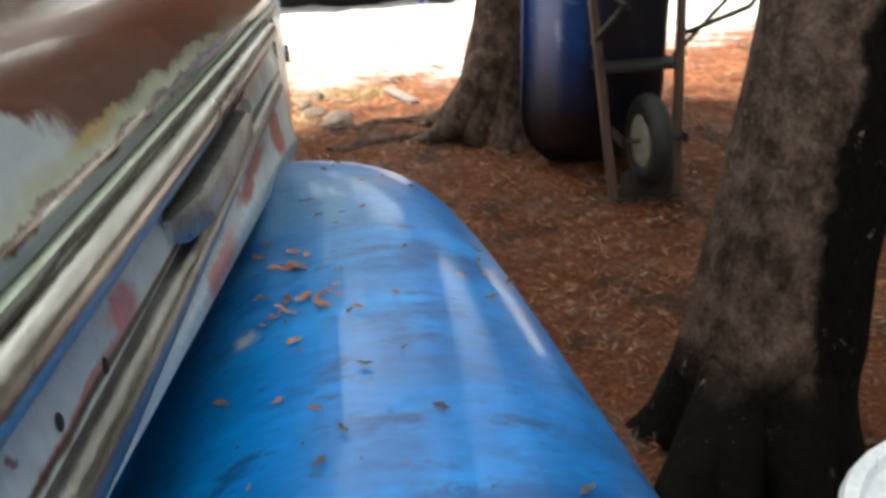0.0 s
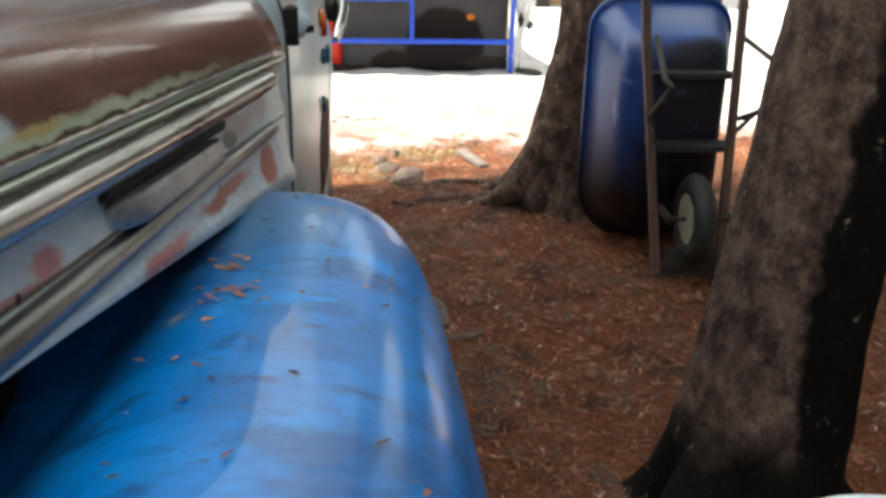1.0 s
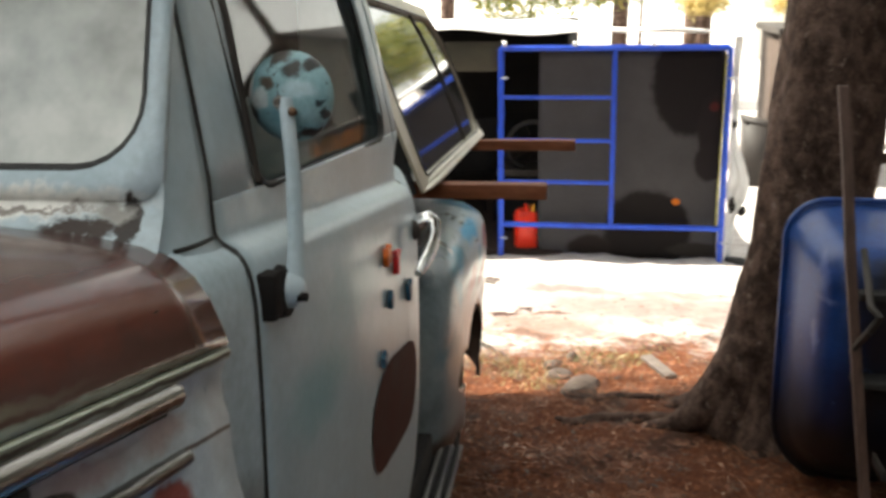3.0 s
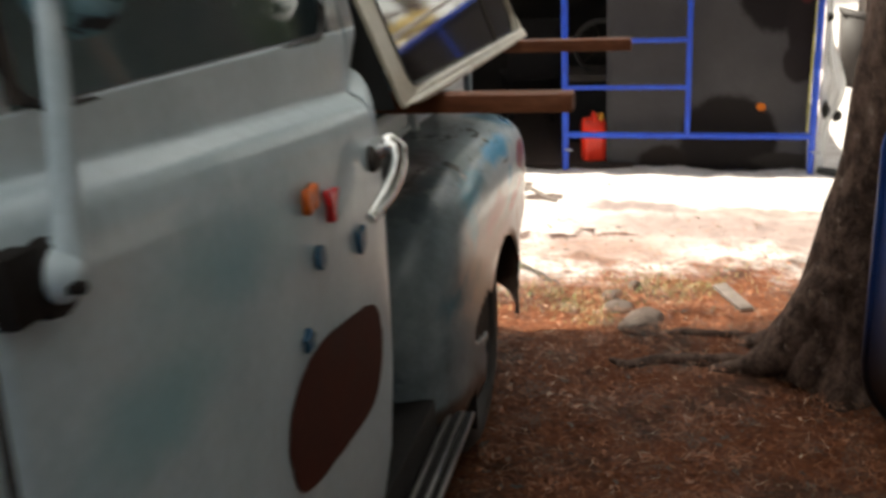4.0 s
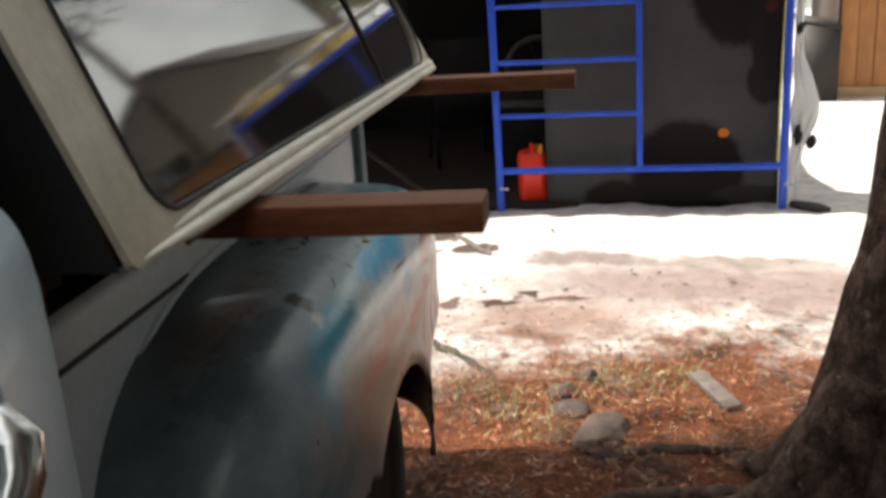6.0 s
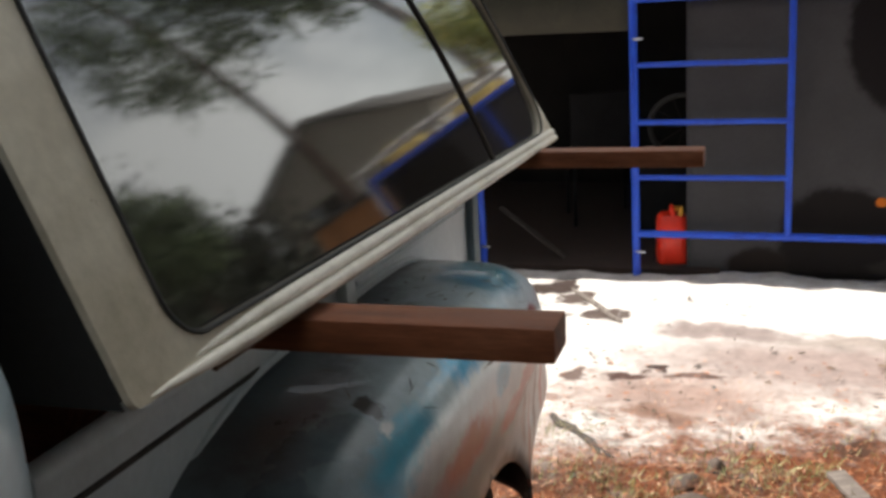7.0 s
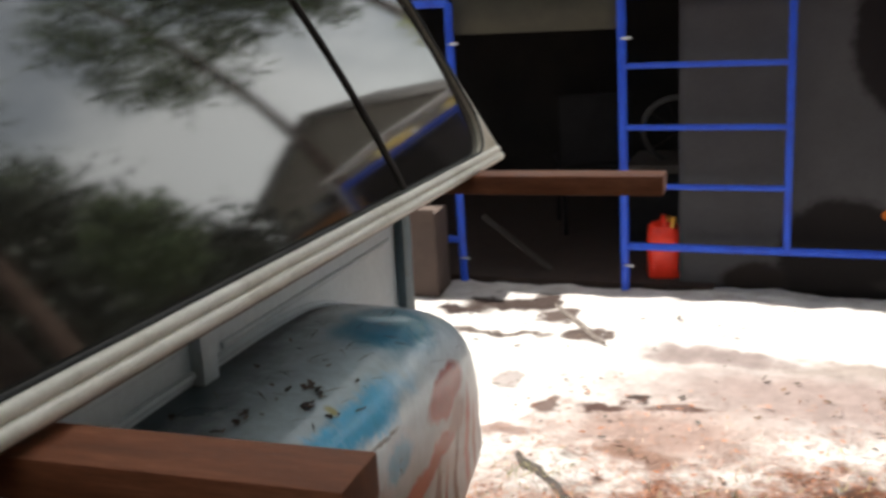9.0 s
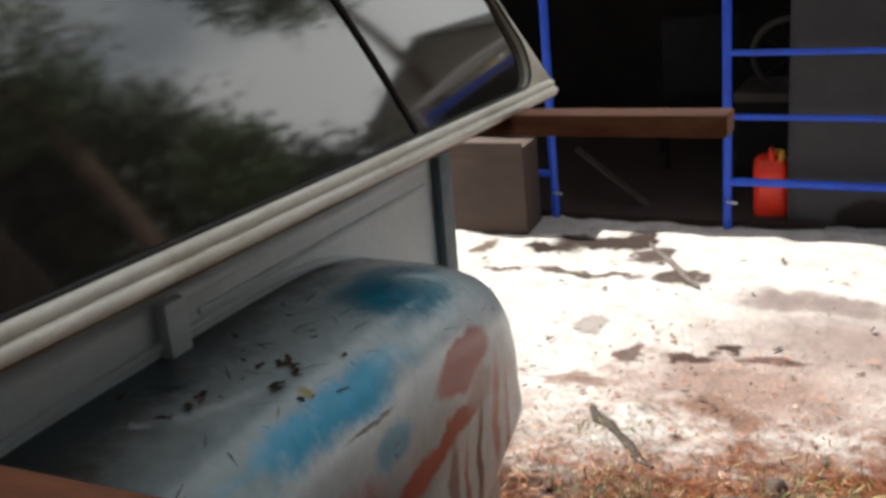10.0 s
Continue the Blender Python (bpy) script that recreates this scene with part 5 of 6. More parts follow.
# ---- camper shell lying on beams over the bed ----
def build_shell():
    shell = thing("camper_shell", TRUCK, "cream camper shell with dark tinted side window, propped on beams", "camper shell")
    fb, rb = Vector((0.430, 2.290, 1.226)), Vector((0.394, 4.330, 1.178))
    lean = Vector((-0.30, 0, 1)).normalized()
    along = (rb - fb).normalized()
    up = (lean - along * lean.dot(along)).normalized()
    out = along.cross(up).normalized()
    if out.x < 0:
        out = -out
    L_, H_ = (rb - fb).length, 0.56

    def at(a, b, d=0.0):
        """a metres back along the sill, b up the slanting side; the rear edge rakes forward."""
        h = max(b, 0.0) / H_
        rake = 0.31 * h ** 1.5 * (a / L_) ** 3 + 0.02 * h
        bulge = -0.05 * (b / H_) ** 3
        return fb + along * (a - rake) + up * b + out * (d + bulge)

    def loop(a0, a1, b0, b1, r, d, n=7, rear=None):
        """A rounded window outline; the two rear corners may be rounder."""
        pts = []
        for k, (sx, sy) in enumerate(((1, 1), (-1, 1), (-1, -1), (1, -1))):
            q = rear if rear and sx > 0 else r
            for i in range(n + 1):
                t = math.pi / 2 * (k + i / n)
                pts.append(at((a1 - q if sx > 0 else a0 + q) + q * math.cos(t), (b1 - q if sy > 0 else b0 + q) + q * math.sin(t), d))
        return pts

    def flip(ps):
        return [Vector(mirrored(p)) for p in ps]

    for side in (False, True):
        f = flip if side else (lambda q: q)
        outer0, outer1 = loop(0, L_, 0.0, H_, 0.012, -0.008), loop(0, L_, 0.0, H_, 0.012, 0.0)
        inner1, inner0 = loop(0.088, L_ - 0.085, 0.030, H_ - 0.05, 0.055, 0.0, rear=0.09), loop(0.088, L_ - 0.085, 0.030, H_ - 0.05, 0.055, -0.022, rear=0.09)
        part("side_frame", loft([f(outer0), f(outer1), f(inner1), f(inner0)], True, False), cream_paint, shell, "cream painted window frame")
        seal = loop(0.088, L_ - 0.085, 0.030, H_ - 0.05, 0.055, 0.001, rear=0.09)
        part("window_seal", tube(f([*seal, seal[0]]), 0.0028, 6), rubber, shell, "thin black window seal")
        g = bmesh.new()
        a_s, b_s = np.linspace(0.08, L_ - 0.075, 30), np.linspace(0.020, H_ - 0.045, 12)
        rows = [[at(a, b, -0.012) for b in b_s] for a in a_s]
        loft([f(q) for q in rows], bm=g)
        part("window_glass", g, tinted_glass, shell, "dark tinted reflective side glass")
        bar = [at(1.400 - 0.30 * b, b, -0.010) for b in np.linspace(0.024, H_ - 0.04, 8)]
        part("mullion", tube(f(bar), 0.005, 8), dark_metal, shell, "dark window divider")
        for b, r, d in ((0.002, 0.0095, 0.003), (0.0185, 0.0090, 0.001)):
            a0 = 0.004 if b < 0.01 else 0.07
            steps = [a0 + k for k in (0.0, 0.02, 0.05, 0.09, 0.14, 0.20, 0.28)] + [0.8, 1.2, 1.6, L_ - 0.03, L_ - 0.004]
            grow = [0.08, 0.22, 0.42, 0.62, 0.80, 0.93, 1, 1, 1, 1, 1, 0.6]
            rail = [at(a, 0.006 + (b - 0.006) * (0.35 + 0.65 * g if a < 1.5 else 1), d - r * 0.7 * (1 - g)) for a, g in zip(steps, grow)]
            thick = [r * g for g in grow]
            part("sill_rail", tube(f(rail), thick, 10), rail_paint, shell, "ribbed cream lower rail")
        lip = [at(a, -0.008, -0.006) for a in np.linspace(0.14, L_, 12)]
        part("rust_lip", tube(f(lip), 0.0035, 6), rusty, shell, "rust-stained lower lip")
    top = [[at(a, H_ - 0.004, -0.012), at(a, H_ + 0.03, -0.06)] for a in np.linspace(0, L_, 12)]
    rings = [t + [Vector((MID, t[1].y, t[1].z + 0.06))] + flip(t[::-1]) for t in top]
    part("roof", loft(rings), cream_paint, shell, "cream shell roof")
    fr = [at(0.012, b, -0.02) for b in np.linspace(0, H_, 6)]
    front = part("front_wall", loft([fr, flip(fr)]), shell_dark, shell, "black front end of the shell")
    rr = [at(L_ - 0.01, b, -0.02) for b in np.linspace(0, H_, 6)]
    part("rear_wall", loft([rr, flip(rr)]), shell_dark, shell, "dark rear end of the shell")


build_shell()


def beam(name, end_u, end_v, top, skew, label):
    """A plank laid flat across the bed rails."""
    ob = part(name, box(-1.95, 0.0, 0.0, 0.072, -0.040, 0.0, 0.004), wood_beam)
    ob.matrix_world = TRUCK @ Matrix.Translation((end_u, end_v - 0.089, top)) @ Matrix.Rotation(radians(skew), 4, "Z")
    tagged(ob, label, "wooden beam", "beams under the camper shell")


beam("wooden_beam", 0.800, 4.115, 1.182, 0.0, "brown stained plank across the truck bed rails")
beam("wooden_beam", 0.716, 2.715, 1.200, 0.0, "brown stained plank across the truck bed rails")


# blocks in the bed that carry the beams
for end_v, top in ((4.115, 1.182), (2.715, 1.200)):
    for u in (0.02, 2 * MID - 0.02):
        ob = part("wooden_block", box(-0.06, 0.06, -0.05, 0.05, 0.0, top - 0.038 - 0.65, 0.004), wood_beam)
        ob.matrix_world = TRUCK @ Matrix.Translation((u, end_v - 0.05, 0.65))
        tagged(ob, "dark wooden block standing in the truck bed under a beam", "wooden block", "blocks under the beams")


# ---- scaffold shelter ----
def scaffold_frame(m):
    ob = thing("scaffold_frame", m, "blue steel scaffold frame with ladder rungs standing on sand", "scaffold", "scaffold frames of the shelter")
    w, h, mid = 1.515, 1.46, 0.768
    for x in (0.0, w):
        part("post", tube([(x, 0, 0.0), (x, 0, h)], 0.021, 14), scaffold_blue, ob)
    part("mid_post", tube([(mid, 0, 0.235), (mid, 0, h)], 0.017, 12), scaffold_blue, ob)
    part("top_rail", tube([(0, 0, h), (w, 0, h)], 0.021, 12), scaffold_blue, ob)
    part("bottom_rail", tube([(0, 0, 0.235), (w, 0, 0.235)], 0.019, 12), scaffold_blue, ob)
    for z in (0.542, 0.833, 1.128):
        part("rung", tube([(0, 0, z), (mid, 0, z)], 0.0135, 10), scaffold_blue, ob)
    for x in (0.03, 0.50, 1.02):
        part("coupling_pin", tube([(x, -0.022, h + 0.012), (x, -0.022, h + 0.045)], 0.014, 8), galvanised, ob, "bright metal pin")
    for x in (0.0, w):
        part("lock_pin", tube([(x, -0.02, 1.26), (x + 0.05, -0.03, 1.262)], 0.007, 6), galvanised, ob)
        part("lock_pin", tube([(x, -0.02, 0.14), (x + 0.05, -0.03, 0.14)], 0.007, 6), galvanised, ob)
    return ob


first = scaffold_frame(Matrix.Translation((0, 7.0, 0)))
copy_thing(first, Matrix.Translation((-0.868 - 1.515, 7.01, 0.0)))


def sheet(name, rows, material, label, category, thick=0.006):
    ob = part(name, loft(rows), material)
    ob.modifiers.new("thick", "SOLIDIFY").thickness = thick
    return tagged(ob, label, category)


def wave(x, y, k=0.02):
    return k * noise.noise((x * 2.1, y * 2.1, 5))


sheet("tarp_roof", [[(x, y, 1.555 + 0.018 * (1.6 - x) + wave(x, y, 0.035)) for x in np.linspace(-2.6, end, 34)] for y, end in ((6.99, 1.60), (7.05, 1.60), (7.2, 1.58), (7.4, 0.62), (7.8, 0.50), (8.3, 0.48), (8.8, 0.48), (9.3, 0.48))],
      white_tarp, "white tarp stretched over the scaffold as a roof", "tarp", 0.012)
sheet("tarp_edge", [[(1.545 + (0.05 + 0.10 * math.exp(-((z - 0.52) / 0.20) ** 2)) * k + 0.02 * noise.noise((z * 5, k * 3, 2)), 7.00 + 0.10 * k + 0.05 * noise.noise((z * 7, k * 4, 9)), z) for z in np.linspace(0.02, 1.53, 40)] for k in np.linspace(0, 1, 9)],
      thin_tarp, "crumpled white tarp edge hanging beside the scaffold post", "tarp", 0.006)
tarp = bpy.data.objects["tarp_edge"]
for x, z, w, h in ((1.572, 0.40, 0.018, 0.10), (1.640, 0.36, 0.022, 0.06), (1.562, 0.95, 0.012, 0.05)):
    bm = bmesh.new()
    bm.faces.new([bm.verts.new((x + w * math.cos(a) * (1 + 0.3 * noise.noise((a, z, 1))), 6.985, z + 0.5 * h * math.sin(a) * (1 + 0.3 * noise.noise((a, x, 4))))) for a in (2 * math.pi * k / 14 for k in range(14))])
    ex = bmesh.ops.extrude_face_region(bm, geom=bm.faces[:])
    bmesh.ops.translate(bm, vec=(0.02, 0.06, 0), verts=[v for v in ex["geom"] if isinstance(v, bmesh.types.BMVert)])
    part("tear", bm, black_board, tarp, "dark tear in the tarp")
# The black end, back and side sheets are added to deepen the shelter's shade.
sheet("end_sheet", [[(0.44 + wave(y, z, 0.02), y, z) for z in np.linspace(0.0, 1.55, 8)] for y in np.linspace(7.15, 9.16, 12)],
      black_board, "black sheet added behind the grey sheet to keep the shelter dark", "sheet", 0.012)
sheet("grey_sheet", [[(x, 7.10 + wave(x, z, 0.03), z) for z in np.linspace(-0.03, 1.44, 24)] for x in np.linspace(0.255, 1.50, 30)],
      grey_sheet, "grey sheet with large dark stains hung behind the scaffold frame", "sheet", 0.012)
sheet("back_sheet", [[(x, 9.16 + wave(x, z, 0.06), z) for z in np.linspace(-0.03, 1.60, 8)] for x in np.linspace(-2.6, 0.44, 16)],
      black_board, "black sheet closing the back of the shelter, added to keep it dark", "sheet", 0.02)
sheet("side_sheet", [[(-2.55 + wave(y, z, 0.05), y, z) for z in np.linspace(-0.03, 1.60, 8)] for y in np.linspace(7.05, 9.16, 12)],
      black_board, "black sheet closing the shelter's far side, added to keep it dark", "sheet", 0.02)
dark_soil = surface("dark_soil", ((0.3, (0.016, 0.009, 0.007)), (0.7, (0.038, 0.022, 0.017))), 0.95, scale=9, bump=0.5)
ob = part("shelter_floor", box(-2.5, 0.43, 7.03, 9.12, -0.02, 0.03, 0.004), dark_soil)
tagged(ob, "dark soil-coloured floor under the shelter", "floor", kind="structure")
ob = part("valance", loft([[(x, 7.06 + wave(x, z, 0.02), z) for z in (1.30, 1.40, 1.50)] for x in np.linspace(-0.86, 0.0, 10)]), valance_mat := surface("olive_dark_cloth", ((0.3, (0.032, 0.030, 0.021)), (0.7, (0.060, 0.056, 0.040))), 0.9, scale=4))
ob.modifiers.new("thick", "SOLIDIFY").thickness = 0.006
tagged(ob, "olive cloth edge hanging under the shelter roof", "cloth")


def strap():
    ob = part("yellow_strap", tube([(1.492, 6.972, 1.42), (1.487, 6.968, 1.0), (1.480, 6.970, 0.6), (1.478, 6.972, 0.27)], 0.008, 6, 0.4), yellow_cord)
    tagged(ob, "thin yellow-green strap beside the scaffold post", "strap")


yellow_cord = surface("yellow_green_webbing", ((0.3, (0.30, 0.29, 0.08)), (0.7, (0.42, 0.40, 0.12))), 0.7)
strap()


def gas_can(m):
    can = thing("fuel_can", m, "red plastic fuel can standing in the shelter", "fuel can")
    rings = []
    for z, s in ((0.0, 0.9), (0.012, 1.0), (0.24, 1.0), (0.275, 0.93), (0.295, 0.72)):
        rings.append([(x, y, z) for x, y in round_rect(0.165 * s, 0.19 * s, 0.045 * s, 5)])
    body = part("body", loft(rings, True), red_plastic, can)
    part("grip", tube([(0, -0.06, 0.285), (0, -0.05, 0.325), (0, 0.03, 0.328), (0, 0.05, 0.285)], 0.012, 8), red_plastic, can)
    part("cap", tube([(0.03, 0.055, 0.285), (0.03, 0.055, 0.315)], 0.022, 14), yellow_plastic, can, "yellow cap")
    part("spout", tube([(0.040, -0.055, 0.285), (0.045, -0.060, 0.32), (0.045, -0.065, 0.345)], [0.016, 0.014, 0.010], 10), yellow_plastic, can, "orange-yellow spout")


gas_can(Matrix.Translation((0.160, 7.22, 0.0)) @ Matrix.Rotation(radians(12), 4, "Z"))


def folding_chair(m):
    ch = thing("folding_chair", m, "dark grey plastic chair in the shelter's shade", "chair")
    part("seat", box(-0.21, 0.21, -0.2, 0.2, 0.40, 0.43, 0.01), dark_grey, ch)
    part("backrest", box(-0.21, 0.21, 0.19, 0.22, 0.43, 0.84, 0.012), dark_grey, ch)
    for x in (-0.19, 0.19):
        for y in (-0.18, 0.18):
            part("leg", tube([(x, y, 0), (x, y, 0.41)], 0.012, 8), dark_grey, ch)


folding_chair(Matrix.Translation((-0.40, 8.1, 0.03)) @ Matrix.Rotation(radians(200), 4, "Z"))


def bicycle_wheel(m):
    wh = thing("spoked_wheel", m, "old spoked wheel leaning inside the shelter", "wheel")
    ring = [(0.20 * math.cos(2 * math.pi * k / 28), 0, 0.20 * math.sin(2 * math.pi * k / 28)) for k in range(29)]
    part("tyre", tube(ring, 0.016, 8), rubber, wh)
    for k in range(10):
        a = 2 * math.pi * k / 10
        part("spoke", tube([(0.02 * math.cos(a), 0, 0.02 * math.sin(a)), (0.19 * math.cos(a), 0, 0.19 * math.sin(a))], 0.002, 4), dark_metal, wh)


bicycle_wheel(Matrix.Translation((0.17, 7.75, 0.68)) @ Matrix.Rotation(radians(15), 4, "X"))


def crate(m, w, d, h):
    ob = thing("storage_crate", m, "dark grey storage crate in the shelter", "crate")
    part("body", box(-w / 2, w / 2, -d / 2, d / 2, 0, h * 0.9, 0.012), dark_grey, ob)
    part("lid", box(-w / 2 - 0.01, w / 2 + 0.01, -d / 2 - 0.01, d / 2 + 0.01, h * 0.9, h, 0.01), dark_metal, ob)


crate(Matrix.Translation((0.15, 7.85, 0.03)), 0.5, 0.4, 0.48)
ob = part("metal_trim", box(-0.24, 0.24, -0.03, 0.03, -0.005, 0.005, 0.002), dark_metal)
ob.matrix_world = Matrix.Translation((-0.62, 7.2, 0.17)) @ Matrix.Rotation(radians(38), 4, "Y")
tagged(ob, "loose length of dark metal channel leaning in the shelter", "metal strip")


def cardboard_box(m):
    bx = thing("cardboard_box", m, "worn brown cardboard box on the sand", "box")
    part("body", box(-0.20, 0.20, -0.11, 0.11, 0.0, 0.44, 0.006), cardboard, bx)
    part("flap", box(-0.20, 0.20, -0.116, -0.106, 0.40, 0.465, 0.002), cardboard, bx)
    

cardboard_box(Matrix.Translation((-1.12, 6.84, 0.0)) @ Matrix.Rotation(radians(3), 4, "Z"))


# ---- wheelbarrow stood on its nose ----
def build_wheelbarrow():
    g = 0.10
    wb = thing("wheelbarrow", Matrix.Translation((1.745, 3.20, g)), "blue wheelbarrow stood on its nose against a tree", "wheelbarrow")
    rings = []
    for y, w, z0, z1, r, low in ((0.055, 0.33, 0.34, 0.84, 0.06, 0.09), (0.075, 0.38, 0.28, 0.89, 0.08, 0.12), (0.15, 0.435, 0.16, 0.93, 0.10, 0.17), (0.27, 0.50, 0.07, 0.97, 0.11, 0.21), (0.38, 0.56, -0.01, 1.01, 0.12, 0.25), (0.385, 0.58, -0.030, 1.03, 0.13, 0.27)):
        # the nose end is rounder than the back
        ring = []
        for k, (sx, sz) in enumerate(((1, 1), (-1, 1), (-1, -1), (1, -1))):
            q = r if sz > 0 else low
            ring += [(-0.080 + sx * (w / 2 - q) + q * math.cos(a), y, (z1 - q if sz > 0 else z0 + q) + q * math.sin(a)) for a in (math.pi / 2 * (k + i / 8) for i in range(9))]
        rings.append(ring)
    bm = loft(rings, True, False)
    bm.faces.new([v for v in bm.verts][:len(rings[0])])
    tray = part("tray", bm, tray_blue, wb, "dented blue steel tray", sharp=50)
    tray.modifiers.new("thick", "SOLIDIFY").thickness = 0.004
    rim = rings[-1]
    part("rim", tube([*rim, rim[0]], 0.011, 8), tray_blue, tray)
    for x0, x1 in ((-0.138, -0.292), (0.110, 0.115)):
        rr = [[(x + a, -0.130 + 0.175 * z / 1.45 + b, z) for a, b in ((-0.015, -0.015), (0.015, -0.015), (0.015, 0.015), (-0.015, 0.015))] for z, x in ((0.0, x0), (0.4, x0 + (x1 - x0) * .3), (0.9, x0 + (x1 - x0) * .66), (1.25, x0 + (x1 - x0) * .86), (1.45, x1))]
        bmh = loft(rr, True)
        part("handle", bmh, handle_wood, wb, "weathered wooden handle")
    part("nose_bar", box(-0.15, 0.13, -0.142, -0.118, 0.0, 0.035, 0.004), dark_metal, wb)
    part("nose_plate", box(-0.115, 0.095, -0.128, -0.116, 0.03, 0.14, 0.003), dark_metal, wb)
    hub = (-0.010, -0.12, 0.262)
    rings = []
    for k in range(12):
        a = 2 * math.pi * k / 12
        rings.append([(hub[0] + 0.042 * math.cos(a), hub[1] + (0.135 + 0.045 * math.sin(a)) * math.cos(b), hub[2] + (0.135 + 0.045 * math.sin(a)) * math.sin(b)) for b in (2 * math.pi * j / 28 for j in range(28))])
    rings.append(rings[0])
    bm = loft(rings, True, False)
    bmesh.ops.remove_doubles(bm, verts=bm.verts, dist=1e-5)
    wheel_rim = part("wheel", tube([(hub[0] - 0.035, hub[1], hub[2]), (hub[0] - 0.015, hub[1], hub[2]), (hub[0] + 0.015, hub[1], hub[2]), (hub[0] + 0.035, hub[1], hub[2])], [0.10, 0.055, 0.055, 0.10], 20), pale_rim, wb, "pale cream wheel rim")
    part("tyre", bm, rubber, wheel_rim, "black rubber tyre")
    part("axle", tube([(-0.10, hub[1], hub[2]), (0.13, hub[1], hub[2])], 0.009, 8), dark_metal, wb)
    for x in (-0.115, 0.135):
        part("axle_bracket", box(x - 0.006, x + 0.006, -0.14, 0.0, 0.242, 0.282, 0.003), dark_metal, wb)
    for x0, x1 in ((-0.20, -0.24), (0.13, 0.24)):
        part("leg", tube([(x0, 0.0, 0.95), (x1, -0.30, 0.86), (x1 + 0.02, -0.33, 0.84), (x1, -0.32, 0.80), (x0 - 0.01, 0.0, 0.62)], 0.011, 8), dark_metal, wb, "black steel leg")
    part("brace", tube([(0.115, 0.0, 0.545), (0.21, 0.0, 0.645), (0.31, 0.0, 0.75)], 0.010, 8), dark_metal, wb, "black steel strut")
    for z in (0.52, 0.80):
        part("cross_bar", box(-0.20, 0.14, -0.045 + 0.04 * (z > 0.7), 0.055, z - 0.012, z + 0.012, 0.003), rubber, wb)


pale_rim = surface("pale_dusty_rim", ((0.3, (0.20, 0.19, 0.14)), (0.7, (0.42, 0.41, 0.33))), 0.6, scale=20, bump=0.2)
build_wheelbarrow()


# ---- trees ----
def trunk_mesh(path, radii, seed, flare=0.0, lobes=5, segs=44, steps=70):
    pts = [Vector(p) for p in path]
    zs = [p.z for p in pts]
    rings = []
    for i in range(steps + 1):
        s = (i / steps) ** 1.35
        z = zs[0] + (zs[-1] - zs[0]) * s
        x, y = float(np.interp(z, zs, [p.x for p in pts])), float(np.interp(z, zs, [p.y for p in pts]))
        r = float(np.interp(z, zs, radii))
        h = z - zs[0]
        ring = []
        for k in range(segs):
            a = 2 * math.pi * k / segs
            f = flare * math.exp(-h / 0.16) * (1 + 0.75 * math.cos(lobes * a + seed) + 0.3 * math.cos(2 * a + seed * 2))
            rough = 1 + 0.09 * noise.noise((2.2 * math.cos(a) + seed, 2.2 * math.sin(a), z * 2.0)) + 0.055 * noise.noise((7 * math.cos(a), 7 * math.sin(a) + seed, z * 5)) + 0.035 * noise.noise((18 * math.cos(a), 18 * math.sin(a) + seed, z * 11))
            rr = (r + f) * rough
            ring.append((x + rr * math.cos(a), y + rr * math.sin(a), z))
        rings.append(ring)
    return loft(rings, True)


def crown_mesh(name, centres, clumps, material, parent, seed, size=0.20, per=26, hole=0.0):
    """Needle tufts gathered in clumps about several boughs."""
    r = np.random.RandomState(int(seed))
    verts, faces = [], []
    for (cx, cy, cz), (rx, ry, rz), n in ((c, q, int(clumps * w)) for c, q, w in centres):
        for _ in range(n):
            d = r.normal(size=3)
            d *= r.uniform(0.25, 1.0) ** 0.45 / np.linalg.norm(d)
            p = np.array((cx, cy, cz)) + d * (rx, ry, rz)
            for _ in range(per):
                q = r.normal(size=3)
                q /= np.linalg.norm(q)
                side = np.cross(q, r.normal(size=3))
                side *= 0.09 / np.linalg.norm(side)
                base = p + r.normal(size=3) * size * 0.5
                L_ = size * r.uniform(0.6, 1.2)
                k = len(verts)
                verts += [tuple(base - side * L_), tuple(base + side * L_), tuple(base + q * L_)]
                faces.append((k, k + 1, k + 2))
    me = bpy.data.meshes.new(name)
    me.from_pydata(verts, [], faces)
    me.materials.append(material)
    ob = new(name, me)
    ob.parent = parent
    return ob


def tree(path, radii, seed, label, crown, flare=0.0, limbs=(), clumps=700, material=None, per=26, size=0.2, skin=None):
    t = thing("pine_tree", Matrix.Identity(4), label, "tree")
    part("trunk", trunk_mesh(path, radii, seed, flare), skin or bark, t, sharp=80)
    for pts, rad in limbs:
        part("limb", tube(pts, rad, 8), bark, t)
    if crown:
        crown_mesh("crown", crown, clumps, material or needle_green, t, seed, size, per)
    return t


